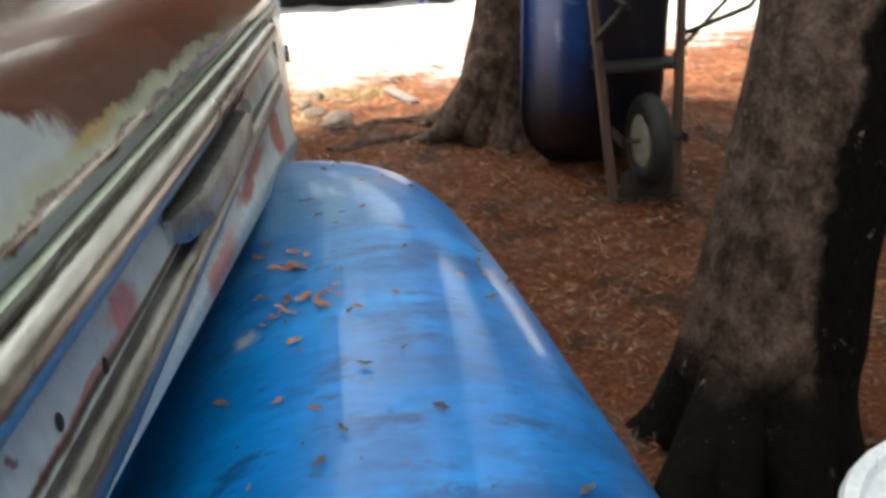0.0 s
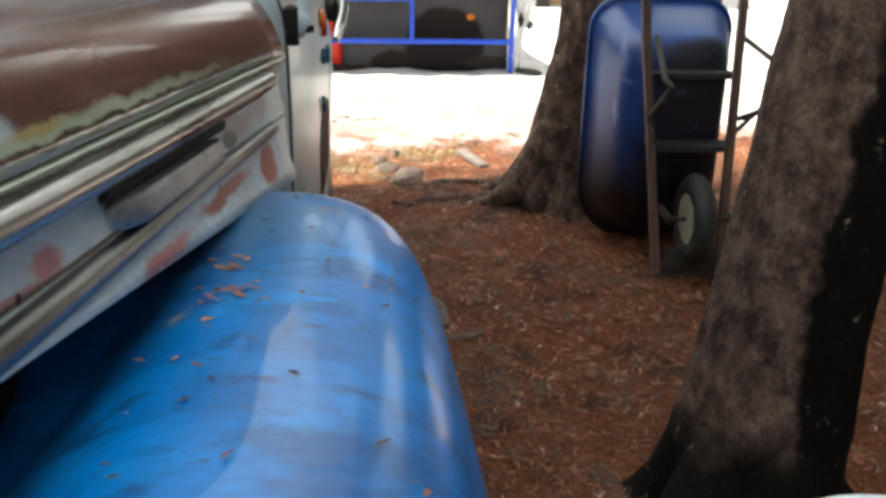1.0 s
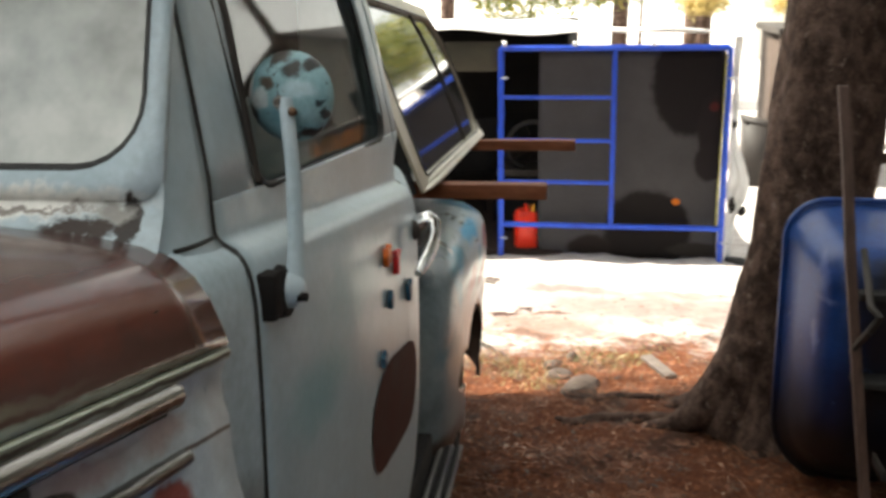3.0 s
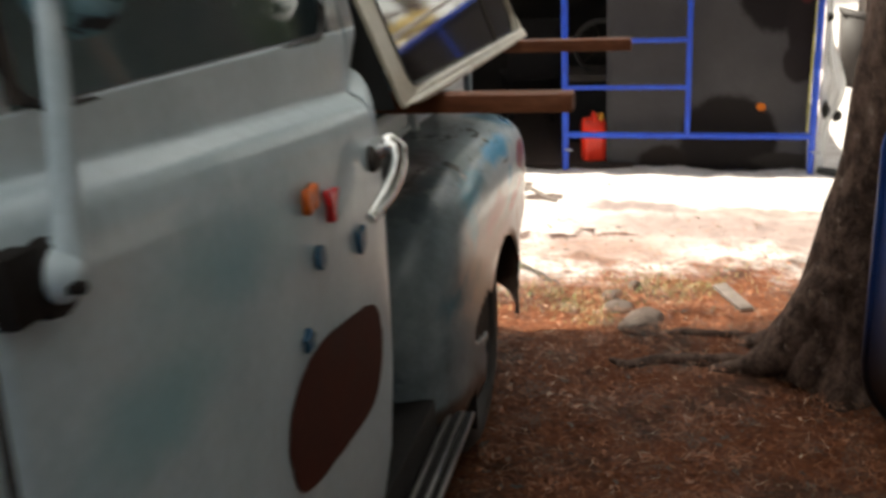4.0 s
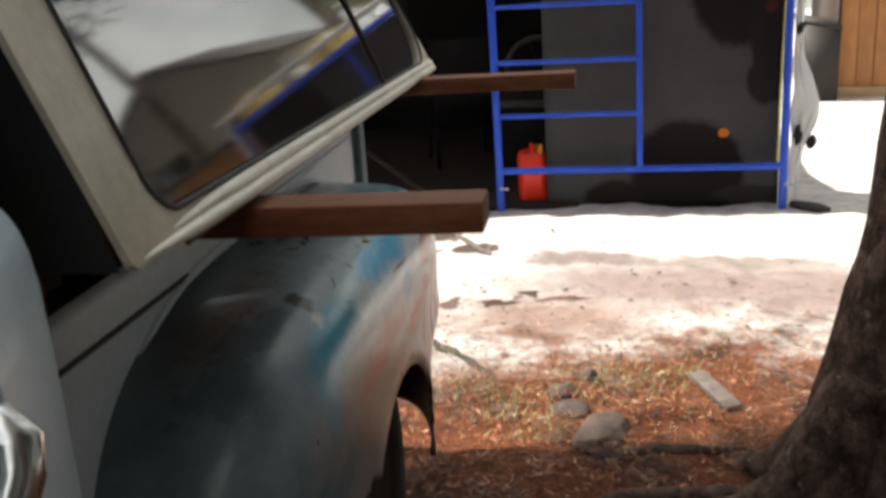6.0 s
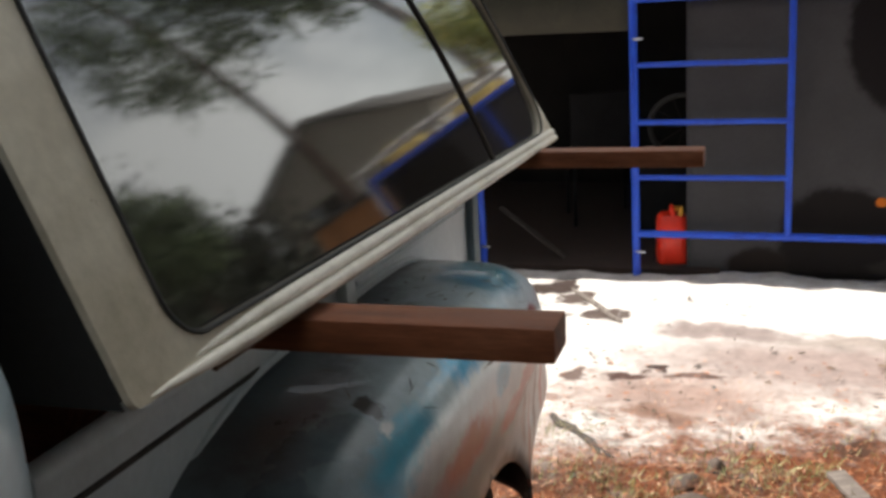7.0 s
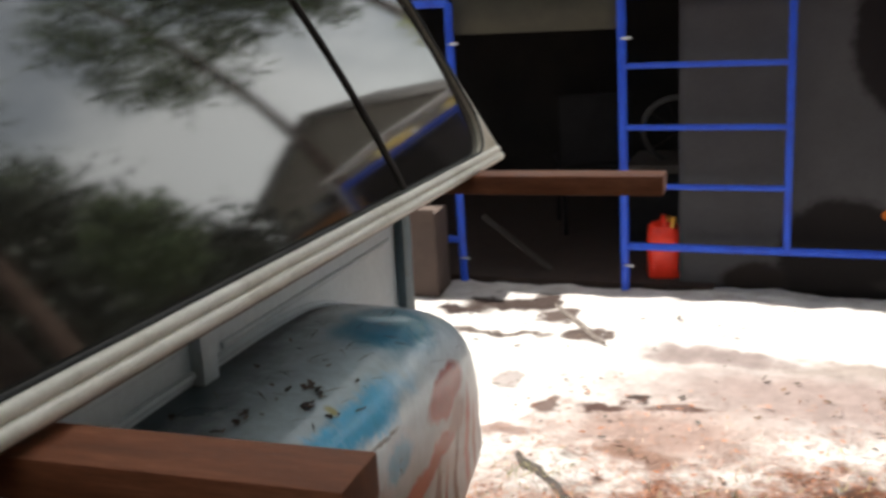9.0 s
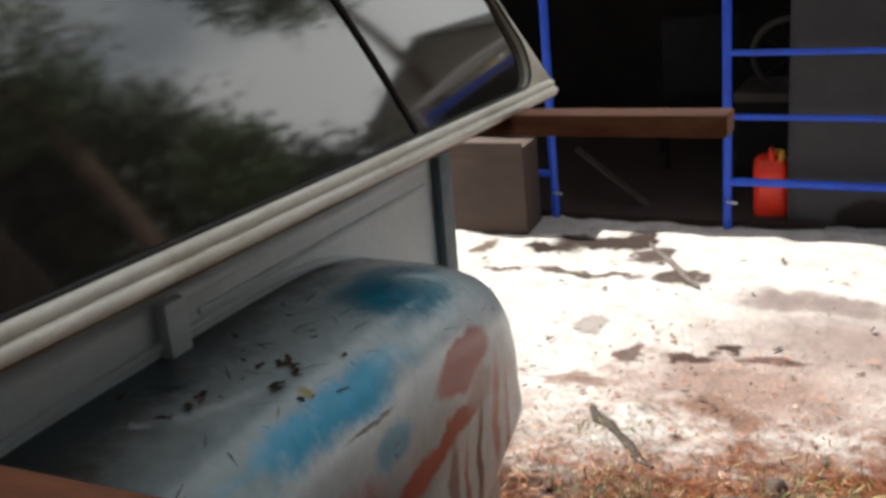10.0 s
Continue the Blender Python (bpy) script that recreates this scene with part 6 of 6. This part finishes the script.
def dead_branches(t, path, z0, z1, count, seed, length):
    """Bare grey limbs with crooked twigs, each a part of the tree."""
    r = random.Random(seed)
    zs, xs, ys = [p[2] for p in path], [p[0] for p in path], [p[1] for p in path]
    for k in range(count):
        z = z0 + (z1 - z0) * (k + r.random()) / count
        a = 2.4 * k + r.uniform(-0.4, 0.4)
        p = Vector((float(np.interp(z, zs, xs)), float(np.interp(z, zs, ys)), z))
        d = Vector((math.cos(a), math.sin(a), r.uniform(0.0, 0.45)))
        pts, bm = [p], bmesh.new()
        for _ in range(7):
            d = (d + Vector((r.uniform(-0.28, 0.28), r.uniform(-0.28, 0.28), r.uniform(-0.22, 0.18)))).normalized()
            pts.append(pts[-1] + d * length * r.uniform(0.10, 0.18))
        tube(pts, [0.022, 0.018, 0.015, 0.013, 0.010, 0.008, 0.006, 0.003], 6, bm=bm)
        for q in pts[2:]:
            for _ in range(2):
                e = Vector((r.uniform(-1, 1), r.uniform(-1, 1), r.uniform(-0.5, 0.7))).normalized()
                m = q + e * length * 0.13
                tube([q, m, m + (e + Vector((r.uniform(-0.6, 0.6), r.uniform(-0.6, 0.6), r.uniform(-0.3, 0.5)))) * length * 0.12], [0.007, 0.005, 0.002], 5, bm=bm)
        part("dead_branch", bm, bark, t)


PINE_A = [(1.37, 4.05, 0.0), (1.43, 4.05, 0.40), (1.528, 4.05, 0.85), (1.568, 4.05, 1.2), (1.608, 4.05, 1.8), (1.70, 4.1, 3.0), (1.85, 4.2, 8.5)]
pine = tree(PINE_A, [0.205, 0.205, 0.210, 0.216, 0.204, 0.18, 0.07], 2.0,
     "grey-brown pine trunk with flared roots behind the wheelbarrow",
     [((2.2, 4.2, 6.4), (1.7, 1.5, 1.5), 0.6), ((2.0, 4.2, 8.2), (1.1, 1.1, 1.2), 0.4)], flare=0.115,
     limbs=[([(1.72, 4.0, 1.22), (1.95, 3.95, 1.19), (2.25, 3.9, 1.12), (2.5, 3.88, 1.11)], [0.022, 0.016, 0.011, 0.006]), ([(1.75, 4.02, 1.58), (2.0, 3.98, 1.55), (2.2, 3.9, 1.56)], [0.026, 0.020, 0.010]),
            ([(1.80, 4.1, 4.0), (2.6, 4.4, 5.4), (3.2, 4.6, 6.2)], [0.07, 0.05, 0.02]), ([(1.82, 4.1, 4.6), (1.2, 3.6, 5.8)], [0.06, 0.02])],
     clumps=420)
for pts, rad in (([(1.36, 3.98, 0.46), (1.25, 3.95, 0.30), (1.15, 3.94, 0.17), (1.04, 3.96, 0.10), (0.92, 3.98, 0.075)], [0.12, 0.10, 0.072, 0.042, 0.02]),
                 ([(1.37, 4.00, 0.40), (1.25, 4.06, 0.23), (1.15, 4.14, 0.12), (1.04, 4.24, 0.075)], [0.13, 0.105, 0.065, 0.022]),
                 ([(1.36, 3.97, 0.40), (1.28, 3.92, 0.20), (1.22, 3.87, 0.09)], [0.13, 0.10, 0.05])):
    part("root", tube(pts, rad, 14), bark, pine, "dark root running out into the litter")
dead_branches(pine, PINE_A, 2.4, 5.2, 14, 3, 1.9)
PINE_B = [(1.44, 1.55, 0.13), (1.440, 1.55, 0.4), (1.468, 1.55, 0.75), (1.496, 1.55, 1.05), (1.535, 1.56, 1.4), (1.62, 1.6, 2.4), (1.8, 1.8, 8.0)]
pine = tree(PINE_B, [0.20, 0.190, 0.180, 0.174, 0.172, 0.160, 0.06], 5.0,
     "rough pine trunk with black right side and foot beside the truck", [((2.2, 1.6, 6.0), (1.6, 1.6, 1.4), 0.6), ((1.9, 1.8, 7.8), (1.0, 1.0, 1.1), 0.4)], flare=0.10,
     limbs=[([(1.66, 1.6, 3.6), (2.4, 1.4, 5.2)], [0.06, 0.02]), ([(1.62, 1.6, 4.2), (1.9, 2.4, 5.6)], [0.05, 0.02])], clumps=380, skin=part_black_bark)
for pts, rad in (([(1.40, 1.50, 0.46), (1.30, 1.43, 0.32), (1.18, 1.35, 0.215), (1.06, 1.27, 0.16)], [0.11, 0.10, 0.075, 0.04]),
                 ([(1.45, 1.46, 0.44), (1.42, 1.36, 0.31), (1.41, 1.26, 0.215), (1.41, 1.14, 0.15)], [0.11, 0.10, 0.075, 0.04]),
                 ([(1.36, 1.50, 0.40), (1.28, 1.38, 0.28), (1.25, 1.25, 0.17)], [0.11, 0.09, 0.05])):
    part("root", tube(pts, rad, 14), part_black_bark, pine, "black root")
dead_branches(pine, PINE_B, 2.5, 5.0, 12, 8, 1.8)

# unseen pines added on the far side of the truck, whose crowns shade it
for (x, y), h, seed, boughs in (((-3.6, 2.4), 9.5, 11, [((-2.6, 2.7, 6.0), (1.7, 1.6, 1.2), 0.5), ((-4.6, 2.9, 6.6), (1.7, 1.6, 1.3), 0.5)]),
                                ((-5.6, 3.4), 9.5, 12, [((-5.9, 3.2, 6.6), (1.5, 1.5, 1.3), 0.5), ((-3.8, 3.6, 6.9), (1.6, 1.2, 1.2), 0.5)]),
                                ((-3.4, -0.8), 9.0, 13, [((-2.8, 0.2, 6.0), (1.9, 1.8, 1.3), 0.5), ((-5.0, 0.6, 6.6), (1.8, 1.8, 1.4), 0.5)]),
                                ((-4.4, -3.0), 9.0, 14, [((-4.0, -2.4, 6.4), (2.2, 1.8, 1.3), 1.0)])):
    tree([(x, y, ground_z(x, y) - 0.05), (x + 0.05, y, 2.0), (x - 0.05, y + 0.1, 5.0), (x, y, h)], [0.22, 0.19, 0.14, 0.05], seed, "unseen tall pine beyond the truck, its dense crown added for shade", boughs, flare=0.08,
         limbs=[([(x, y, 4.6), tuple(b[0])], [0.07, 0.02]) for b in boughs], clumps=900, per=30, size=0.26)


# ---- woods behind the clearing ----
for x, y, h, r, seed in ((1.75, 15.0, 8, 0.10, 21), (2.05, 16.5, 9, 0.13, 22), (0.8, 17.5, 9, 0.12, 23), (4.6, 15.5, 8, 0.12, 24), (11.5, 19.0, 9, 0.15, 25), (-2.2, 18.0, 9, 0.14, 26), (6.6, 11.2, 9, 0.14, 27)):
    g = ground_z(x, y)
    tree([(x, y, g - 0.05), (x + 0.08, y, 2.5), (x + 0.2, y, h)], [r, r * 0.85, r * 0.4], seed, "slim far pine at the edge of the clearing",
         [((x + 0.2, y, 6.0), (1.5, 1.5, 1.8), 1.0)], flare=0.04, clumps=160, per=22, size=0.3)


def shrub(name, centres, clumps, material, seed, label, category, size, per):
    t = thing(name, Matrix.Identity(4), label, category)
    crown_mesh("foliage", centres, clumps, material, t, seed, size, per)
    for (x, y, z), _, _ in centres:
        part("stem", tube([(x, y, ground_z(x, y) - 0.03), (x + 0.05, y, z)], [0.03, 0.012], 6), bark, t)


shrub("evergreen_shrub", [((-0.2, 11.5, 2.05), (0.9, 0.6, 0.55), 0.4), ((0.7, 11.8, 2.15), (0.7, 0.5, 0.5), 0.35), ((1.0, 11.6, 2.5), (0.5, 0.5, 0.5), 0.25)], 420, sunny_green, 31, "sunlit yellow-green evergreen shrub behind the shelter", "shrub", 0.13, 26)
shrub("yellow_shrub", [((1.75, 12.5, 1.66), (0.28, 0.3, 0.07), 0.6), ((2.75, 12.6, 1.66), (0.22, 0.3, 0.07), 0.4)], 110, yellow_leaf, 32, "low shrub with yellow autumn leaves", "shrub", 0.10, 22)
shrub("pine_bough", [((3.6, 8.6, 2.1), (0.35, 0.35, 0.5), 1.0)], 130, needle_green, 33, "young pine with drooping pale green needles", "tree", 0.13, 24)

# wooden shed across the clearing, with a dark bin against its corner
shed = thing("wooden_shed", Matrix.Translation((2.30, 10.0, ground_z(2.7, 10.0) - 0.01)), "low orange-brown board shed across the clearing", "shed")
plank = part("board", box(0.0, 0.125, 0.0, 0.025, 0.09, 1.42, 0.004), orange_wood, shed)
for k in range(1, 7):
    o = plank.copy()
    scene.collection.objects.link(o)
    o.location = (0.13 * k, 0.006 * (k % 2), 0)
part("base_board", box(-0.005, 0.92, -0.025, 0.02, 0.0, 0.088, 0.006), pale_wood, shed, "paler base board")
part("corner_board", box(-0.03, -0.002, -0.015, 0.06, 0.0, 1.42, 0.005), dark_boards, shed)
part("roof", box(-0.06, 0.98, -0.1, 1.6, 1.42, 1.48, 0.01), dark_metal, shed, "dark flat roof")
part("wall", box(0.0, 0.91, 0.032, 1.5, 0.0, 1.42), dark_boards, shed, "dark brown side wall, toned down for its reflection")
bin_body = surface("dark_brown_bin", ((0.3, (0.012, 0.009, 0.008)), (0.7, (0.026, 0.020, 0.018))), 0.7, scale=12, bump=0.1)
dark_bin = thing("storage_bin", Matrix.Translation((1.985, 9.86, ground_z(2.1, 9.9) - 0.01)), "dark brown storage bin on sand beside the board shed", "bin")
part("body", loft([[(0.012, 0.0, 0), (0.285, 0.0, 0), (0.285, 0.32, 0), (0.012, 0.32, 0)], [(0.0, -0.01, 0.62), (0.29, -0.01, 0.55), (0.29, 0.33, 0.55), (0.0, 0.33, 0.62)]], True), bin_body, dark_bin)
part("lid", loft([[(-0.012, -0.025, 0.622), (0.295, -0.025, 0.552), (0.295, 0.34, 0.552), (-0.012, 0.34, 0.622)], [(-0.012, -0.025, 0.662), (0.295, -0.025, 0.592), (0.295, 0.34, 0.592), (-0.012, 0.34, 0.662)]], True), bin_body, dark_bin)

# grey house beyond the clearing
house = thing("grey_house", Matrix.Translation((4.4, 22.5, ground_z(6, 22))), "grey-beige clapboard house with a gable roof beyond the clearing", "house")
house_paint = surface("grey_beige_siding", ((0.3, (0.15, 0.14, 0.12)), (0.7, (0.21, 0.195, 0.17))), 0.7, scale=3, stretch=(1, 1, 8))
part("wall", loft([[(0, 0, 0), (0, 6, 0)], [(0, 0, 2.6), (0, 6, 2.6)], [(2.3, 0, 3.9), (2.3, 6, 3.9)], [(4.6, 0, 2.6), (4.6, 6, 2.6)], [(4.6, 0, 0), (4.6, 6, 0)]]), house_paint, house)
bm = bmesh.new()
bm.faces.new([bm.verts.new(p) for p in ((0, 0, 0), (4.6, 0, 0), (4.6, 0, 2.6), (2.3, 0, 3.9), (0, 0, 2.6))])
part("gable_wall", bm, house_paint, house)
for x0, x1 in ((-0.35, 2.35), (4.95, 2.25)):
    part("roof", loft([[(x0, -0.4, 2.45), (x0, 6.4, 2.45), (x0, 6.4, 2.57), (x0, -0.4, 2.57)], [(x1, -0.4, 3.97), (x1, 6.4, 3.97), (x1, 6.4, 4.09), (x1, -0.4, 4.09)]], True), dark_metal, house, "dark shingle roof")
for x in (0.9, 2.9):
    part("window", box(x, x + 0.8, -0.03, 0.02, 1.0, 2.0, 0.01), tinted_glass, house, "dark window")


# ---- loose things on the ground ----
def rock(x, y, size, squash, seed, label):
    bm = bmesh.new()
    bmesh.ops.create_icosphere(bm, subdivisions=3, radius=1.0)
    for v in bm.verts:
        n = 1 + 0.22 * noise.noise(v.co * 1.3 + Vector((seed, 0, 0))) + 0.08 * noise.noise(v.co * 4 + Vector((seed, 0, 0)))
        v.co = Vector((v.co.x * size[0], v.co.y * size[1], v.co.z * size[2])) * n
    ob = part("rock", bm, stone, sharp=60)
    ob.matrix_world = Matrix.Translation((x, y, ground_z(x, y) - size[2] * 0.05)) @ Matrix.Rotation(seed, 4, "Z")
    tagged(ob, label, "rock", "rocks at the edge of the sand")


rock(0.66, 4.37, (0.13, 0.075, 0.050), 1, 1.2, "brown stone half buried in pine litter")
rock(0.55, 4.53, (0.075, 0.055, 0.040), 1, 2.9, "small brown stone half sunk in pine litter")
rock(0.515, 4.68, (0.060, 0.045, 0.034), 1, 4.0, "small grey-brown stone at the sand's edge")
rock(0.60, 4.80, (0.035, 0.032, 0.045), 1, 5.1, "small upright stone at the sand's edge")


def ground_bar(name, a, b, r, material, label, category, wob=0.02, squash=0.6):
    pts = []
    for k in range(7):
        s = k / 6
        x, y = a[0] + (b[0] - a[0]) * s, a[1] + (b[1] - a[1]) * s
        x, y = x + wob * noise.noise((s * 3, a[0], 1)), y + wob * noise.noise((s * 3, a[1], 7))
        pts.append((x, y, ground_z(x, y) + r * 0.55))
    ob = part(name, tube(pts, [r * 0.6, r * 0.9, r, r, r, r * 0.85, r * 0.4], 8, squash), material, sharp=70)
    tagged(ob, label, category)


rubber_wood = surface("damp_dark_wood", ((0.3, (0.018, 0.013, 0.011)), (0.7, (0.05, 0.036, 0.03))), 0.85, scale=9, bump=0.4, stretch=(1, 6, 6))
ground_bar("surface_root", (1.10, 4.02), (0.56, 3.97), 0.024, bark, "dark pine root lying on the litter", "root", 0.08)
ground_bar("surface_root", (1.12, 4.275), (0.64, 4.24), 0.018, bark, "thin pine root running towards stones", "root", 0.06)
ground_bar("bark_piece", (0.73, 2.60), (0.70, 2.84), 0.034, grey_wood, "dark slab of bark on the litter", "bark", 0.01)
ground_bar("stick", (0.60, 2.44), (0.86, 2.56), 0.014, grey_wood, "short dark stick on the litter", "stick", 0.02)
# The black bar beside the right post stands in for its shadow stub.
ground_bar("charred_stick", (1.56, 7.02), (1.74, 6.90), 0.03, rubber, "short black bar standing for the shadow at the scaffold's foot", "stick", 0.01)
ground_bar("stick", (-0.02, 5.10), (0.26, 4.80), 0.018, rubber_wood, "dark crooked stick at the edge of the sand", "stick", 0.05)
ground_bar("stick", (0.05, 6.22), (-0.30, 6.74), 0.013, grey_wood, "thin twig on the pale sand", "stick", 0.04)
board = part("wood_offcut", box(-0.03, 0.03, -0.12, 0.12, 0.0, 0.018, 0.003), grey_wood)
board.matrix_world = Matrix.Translation((1.015, 4.69, ground_z(1.01, 4.69) + 0.016)) @ Matrix.Rotation(radians(28), 4, "Z") @ Matrix.Rotation(radians(5), 4, "X")
tagged(board, "short grey board lying on the litter", "board")


def tuft_spots():
    for cx, cy, n, s in ((0.22, 4.62, 220, 0.13), (0.70, 4.78, 260, 0.14), (0.05, 4.95, 80, 0.10), (1.0, 5.05, 60, 0.14), (0.40, 4.45, 120, 0.10)):
        for _ in range(n):
            x, y = rng.gauss(cx, s), rng.gauss(cy, s * 0.8)
            yield (x, y, ground_z(x, y) + 0.02), rng.uniform(0, 6.3), rng.uniform(0.3, 1.3), rng.uniform(0.02, 0.05)


scatter("dry_grass", grass_blade, tuft_spots(), ((-0.05, 0, 0), (0.05, 0, 0), (0.03, 0.6, 0.02), (0.0, 1.0, 0.1)), "sparse dry grass at the sand's edge", "grass")
green_blade = leaf_material("green_grass", ((0.0, (0.045, 0.070, 0.012)), (0.5, (0.11, 0.13, 0.03)), (1.0, (0.26, 0.22, 0.07))))


def green_spots():
    r = random.Random(77)
    for x, y, spread, count in ((0.78, 4.80, 0.075, 170), (0.93, 4.86, 0.05, 90), (0.34, 4.56, 0.06, 110), (0.48, 4.36, 0.055, 90), (0.60, 4.62, 0.04, 50)):
        for _ in range(count):
            a, b = x + r.gauss(0, spread), y + r.gauss(0, spread)
            yield (a, b, ground_z(a, b) + 0.004), r.uniform(0, 6.3), r.uniform(0.3, 1.2), r.uniform(0.015, 0.035)


scatter("green_grass", green_blade, green_spots(), ((-0.06, 0, 0), (0.06, 0, 0), (0.04, 0.6, 0.02), (0.0, 1.0, 0.1)), "small tufts of green grass among the litter", "grass")

# white drum between the truck and the near pine
drum_white = surface("speckled_white_plastic", ((0.3, (0.62, 0.64, 0.70)), (0.7, (0.78, 0.79, 0.83))), 0.5, scale=5, specks=(30, 0.66, 0.70, (0.16, 0.17, 0.20)))
drum = thing("plastic_drum", Matrix.Translation((1.25, 0.48, ground_z(1.25, 0.48) - 0.012)) @ Matrix.Rotation(radians(1.5), 4, "Y"), "speckled white plastic drum standing beside the truck", "drum")
part("body", loft([[(r * math.cos(a), r * math.sin(a), z) for a in (2 * math.pi * k / 36 for k in range(36))] for z, r in ((0.0, 0.262), (0.03, 0.276), (0.20, 0.280), (0.215, 0.288), (0.23, 0.280), (0.40, 0.280), (0.415, 0.288), (0.43, 0.280), (0.56, 0.276), (0.585, 0.262))], True), drum_white, drum)
part("lid", loft([[(r * math.cos(a), r * math.sin(a), z) for a in (2 * math.pi * k / 36 for k in range(36))] for z, r in ((0.585, 0.268), (0.608, 0.276), (0.620, 0.270), (0.620, 0.250), (0.606, 0.242), (0.612, 0.03))], True), drum_white, drum, "white lid with dark specks")


# ---- leaves lying on the fenders ----
def fender_top(c, r, power, u, v):
    across, along = power if isinstance(power, tuple) else (power, power)
    k = max(0.0, 1 - abs((u - c[0]) / r[0]) ** across) ** (along / across) - abs((v - c[1]) / r[1]) ** along
    return c[2] + r[2] * max(k, 0.0) ** (1 / along) - (fender_fall(v) + valley(u, v) if v < 2 else 0)


def fender_spots(count, c, r, power, u0, u1, v0, v1, s0, s1, gather=()):
    for k in range(count):
        if gather:
            gu, gv, gs = gather[k % len(gather)]
            u, v = rng.gauss(gu, gs), rng.gauss(gv, gs)
        else:
            u, v = rng.uniform(u0, u1), rng.uniform(v0, v1)
        p = TRUCK @ Vector((u, v, fender_top(c, r, power, u, v) + 0.004))
        yield tuple(p), rng.uniform(0, 6.3), rng.uniform(-0.25, 0.25), rng.uniform(s0, s1)


scatter("orange_leaf_cluster", orange_leaf, fender_spots(24, *FF, 0, 0, 0, 0, 0.008, 0.024, [(0.335, 0.345, 0.012), (0.365, 0.37, 0.02), (0.37, 0.32, 0.02), (0.345, 0.44, 0.016)]), LEAF, "orange dead leaves on the blue fender", "dead leaves")
scatter("fender_debris", litter_dark, fender_spots(70, *FF, 0.27, 0.56, 0.0, 0.95, 0.005, 0.016), LEAF, "small dark bits on the blue fender", "debris")
scatter("fender_debris", orange_leaf, fender_spots(22, *FF, 0.28, 0.54, 0.0, 0.95, 0.006, 0.015), LEAF, "small orange leaf bits on the blue fender", "debris")
scatter("rear_fender_debris", litter_dark, fender_spots(70, *RF, 0.24, 0.46, 2.85, 3.75, 0.008, 0.028), NEEDLE, "dark needles and twigs on the rear fender", "debris")
scatter("rear_fender_leaves", litter_dark, fender_spots(34, *RF, 0, 0, 0, 0, 0.010, 0.028, [(0.38, 3.25, 0.04), (0.41, 3.27, 0.03), (0.30, 3.40, 0.06), (0.30, 3.15, 0.05)]), LEAF, "dark curled leaves on the rear fender", "dead leaves")


# ---- woods that close the clearing on the sunny side and behind, partly to cut skylight ----
def woods(name, spots, seed, label, low, high, spread, count, size):
    r = np.random.RandomState(seed)
    verts, faces = [], []
    for x, y, *top in spots:
        for _ in range(count):
            h = r.uniform(0, 1) ** 0.8
            p = np.array((x, y, low + ((top[0] if top else high) - low) * h)) + r.normal(size=3) * (spread, spread, 0.3)
            q, w = r.normal(size=3), r.normal(size=3)
            q *= size * r.uniform(0.5, 1.3) / np.linalg.norm(q)
            w *= size * 0.45 / np.linalg.norm(w)
            k = len(verts)
            verts += [tuple(p - w), tuple(p + w), tuple(p + q)]
            faces.append((k, k + 1, k + 2))
    me = bpy.data.meshes.new(name)
    me.from_pydata(verts, [], faces)
    me.materials.append(deep_green)
    tagged(new(name, me), label, "woods", kind="stuff")


# Out of view, added to cut skylight; the first also shows in the glass.
woods("woodland_edge", [(4.6 + 0.7 * math.sin(k * 2.3) + 0.12 * max(0, k - 7), -8 + 1.2 * k) for k in range(11)], 41, "dark evergreen undergrowth added along the clearing to cut skylight", 0.1, 7.5, 0.6, 3800, 0.22)
woods("woodland_edge", [(-6 + 1.4 * k, -8.5 + math.sin(k * 1.7)) for k in range(11)], 42, "dark evergreen undergrowth added along the clearing to cut skylight", 0.1, 5.0, 0.8, 1900, 0.22)
woods("woodland_edge", [(-8.5 + math.sin(k * 1.9), -8 + 1.5 * k) for k in range(14)], 43, "dark evergreen undergrowth added along the clearing to cut skylight", 0.1, 4.0, 0.8, 1200, 0.24)
SKYLINE = [(a, float(np.interp(a, (38, 47, 52, 55, 58, 62), (22, 20, 18, 11.5, 4.6, 1.6)))) for a in np.linspace(38, 62, 19)]
for far, seed in ((12.5, 45), (15.0, 46)):
    woods("woodland_edge", [(0.25 + far * math.cos(radians(a)), 3 + far * math.sin(radians(a)), 1.5 + far * math.tan(radians(e)) * (0.85 + 0.3 * (k * 0.37 % 1))) for k, (a, e) in enumerate(SKYLINE)], seed,
          "dark evergreens sloping down along the clearing", 0.1, 3.0, 0.5, 2600, 0.15)
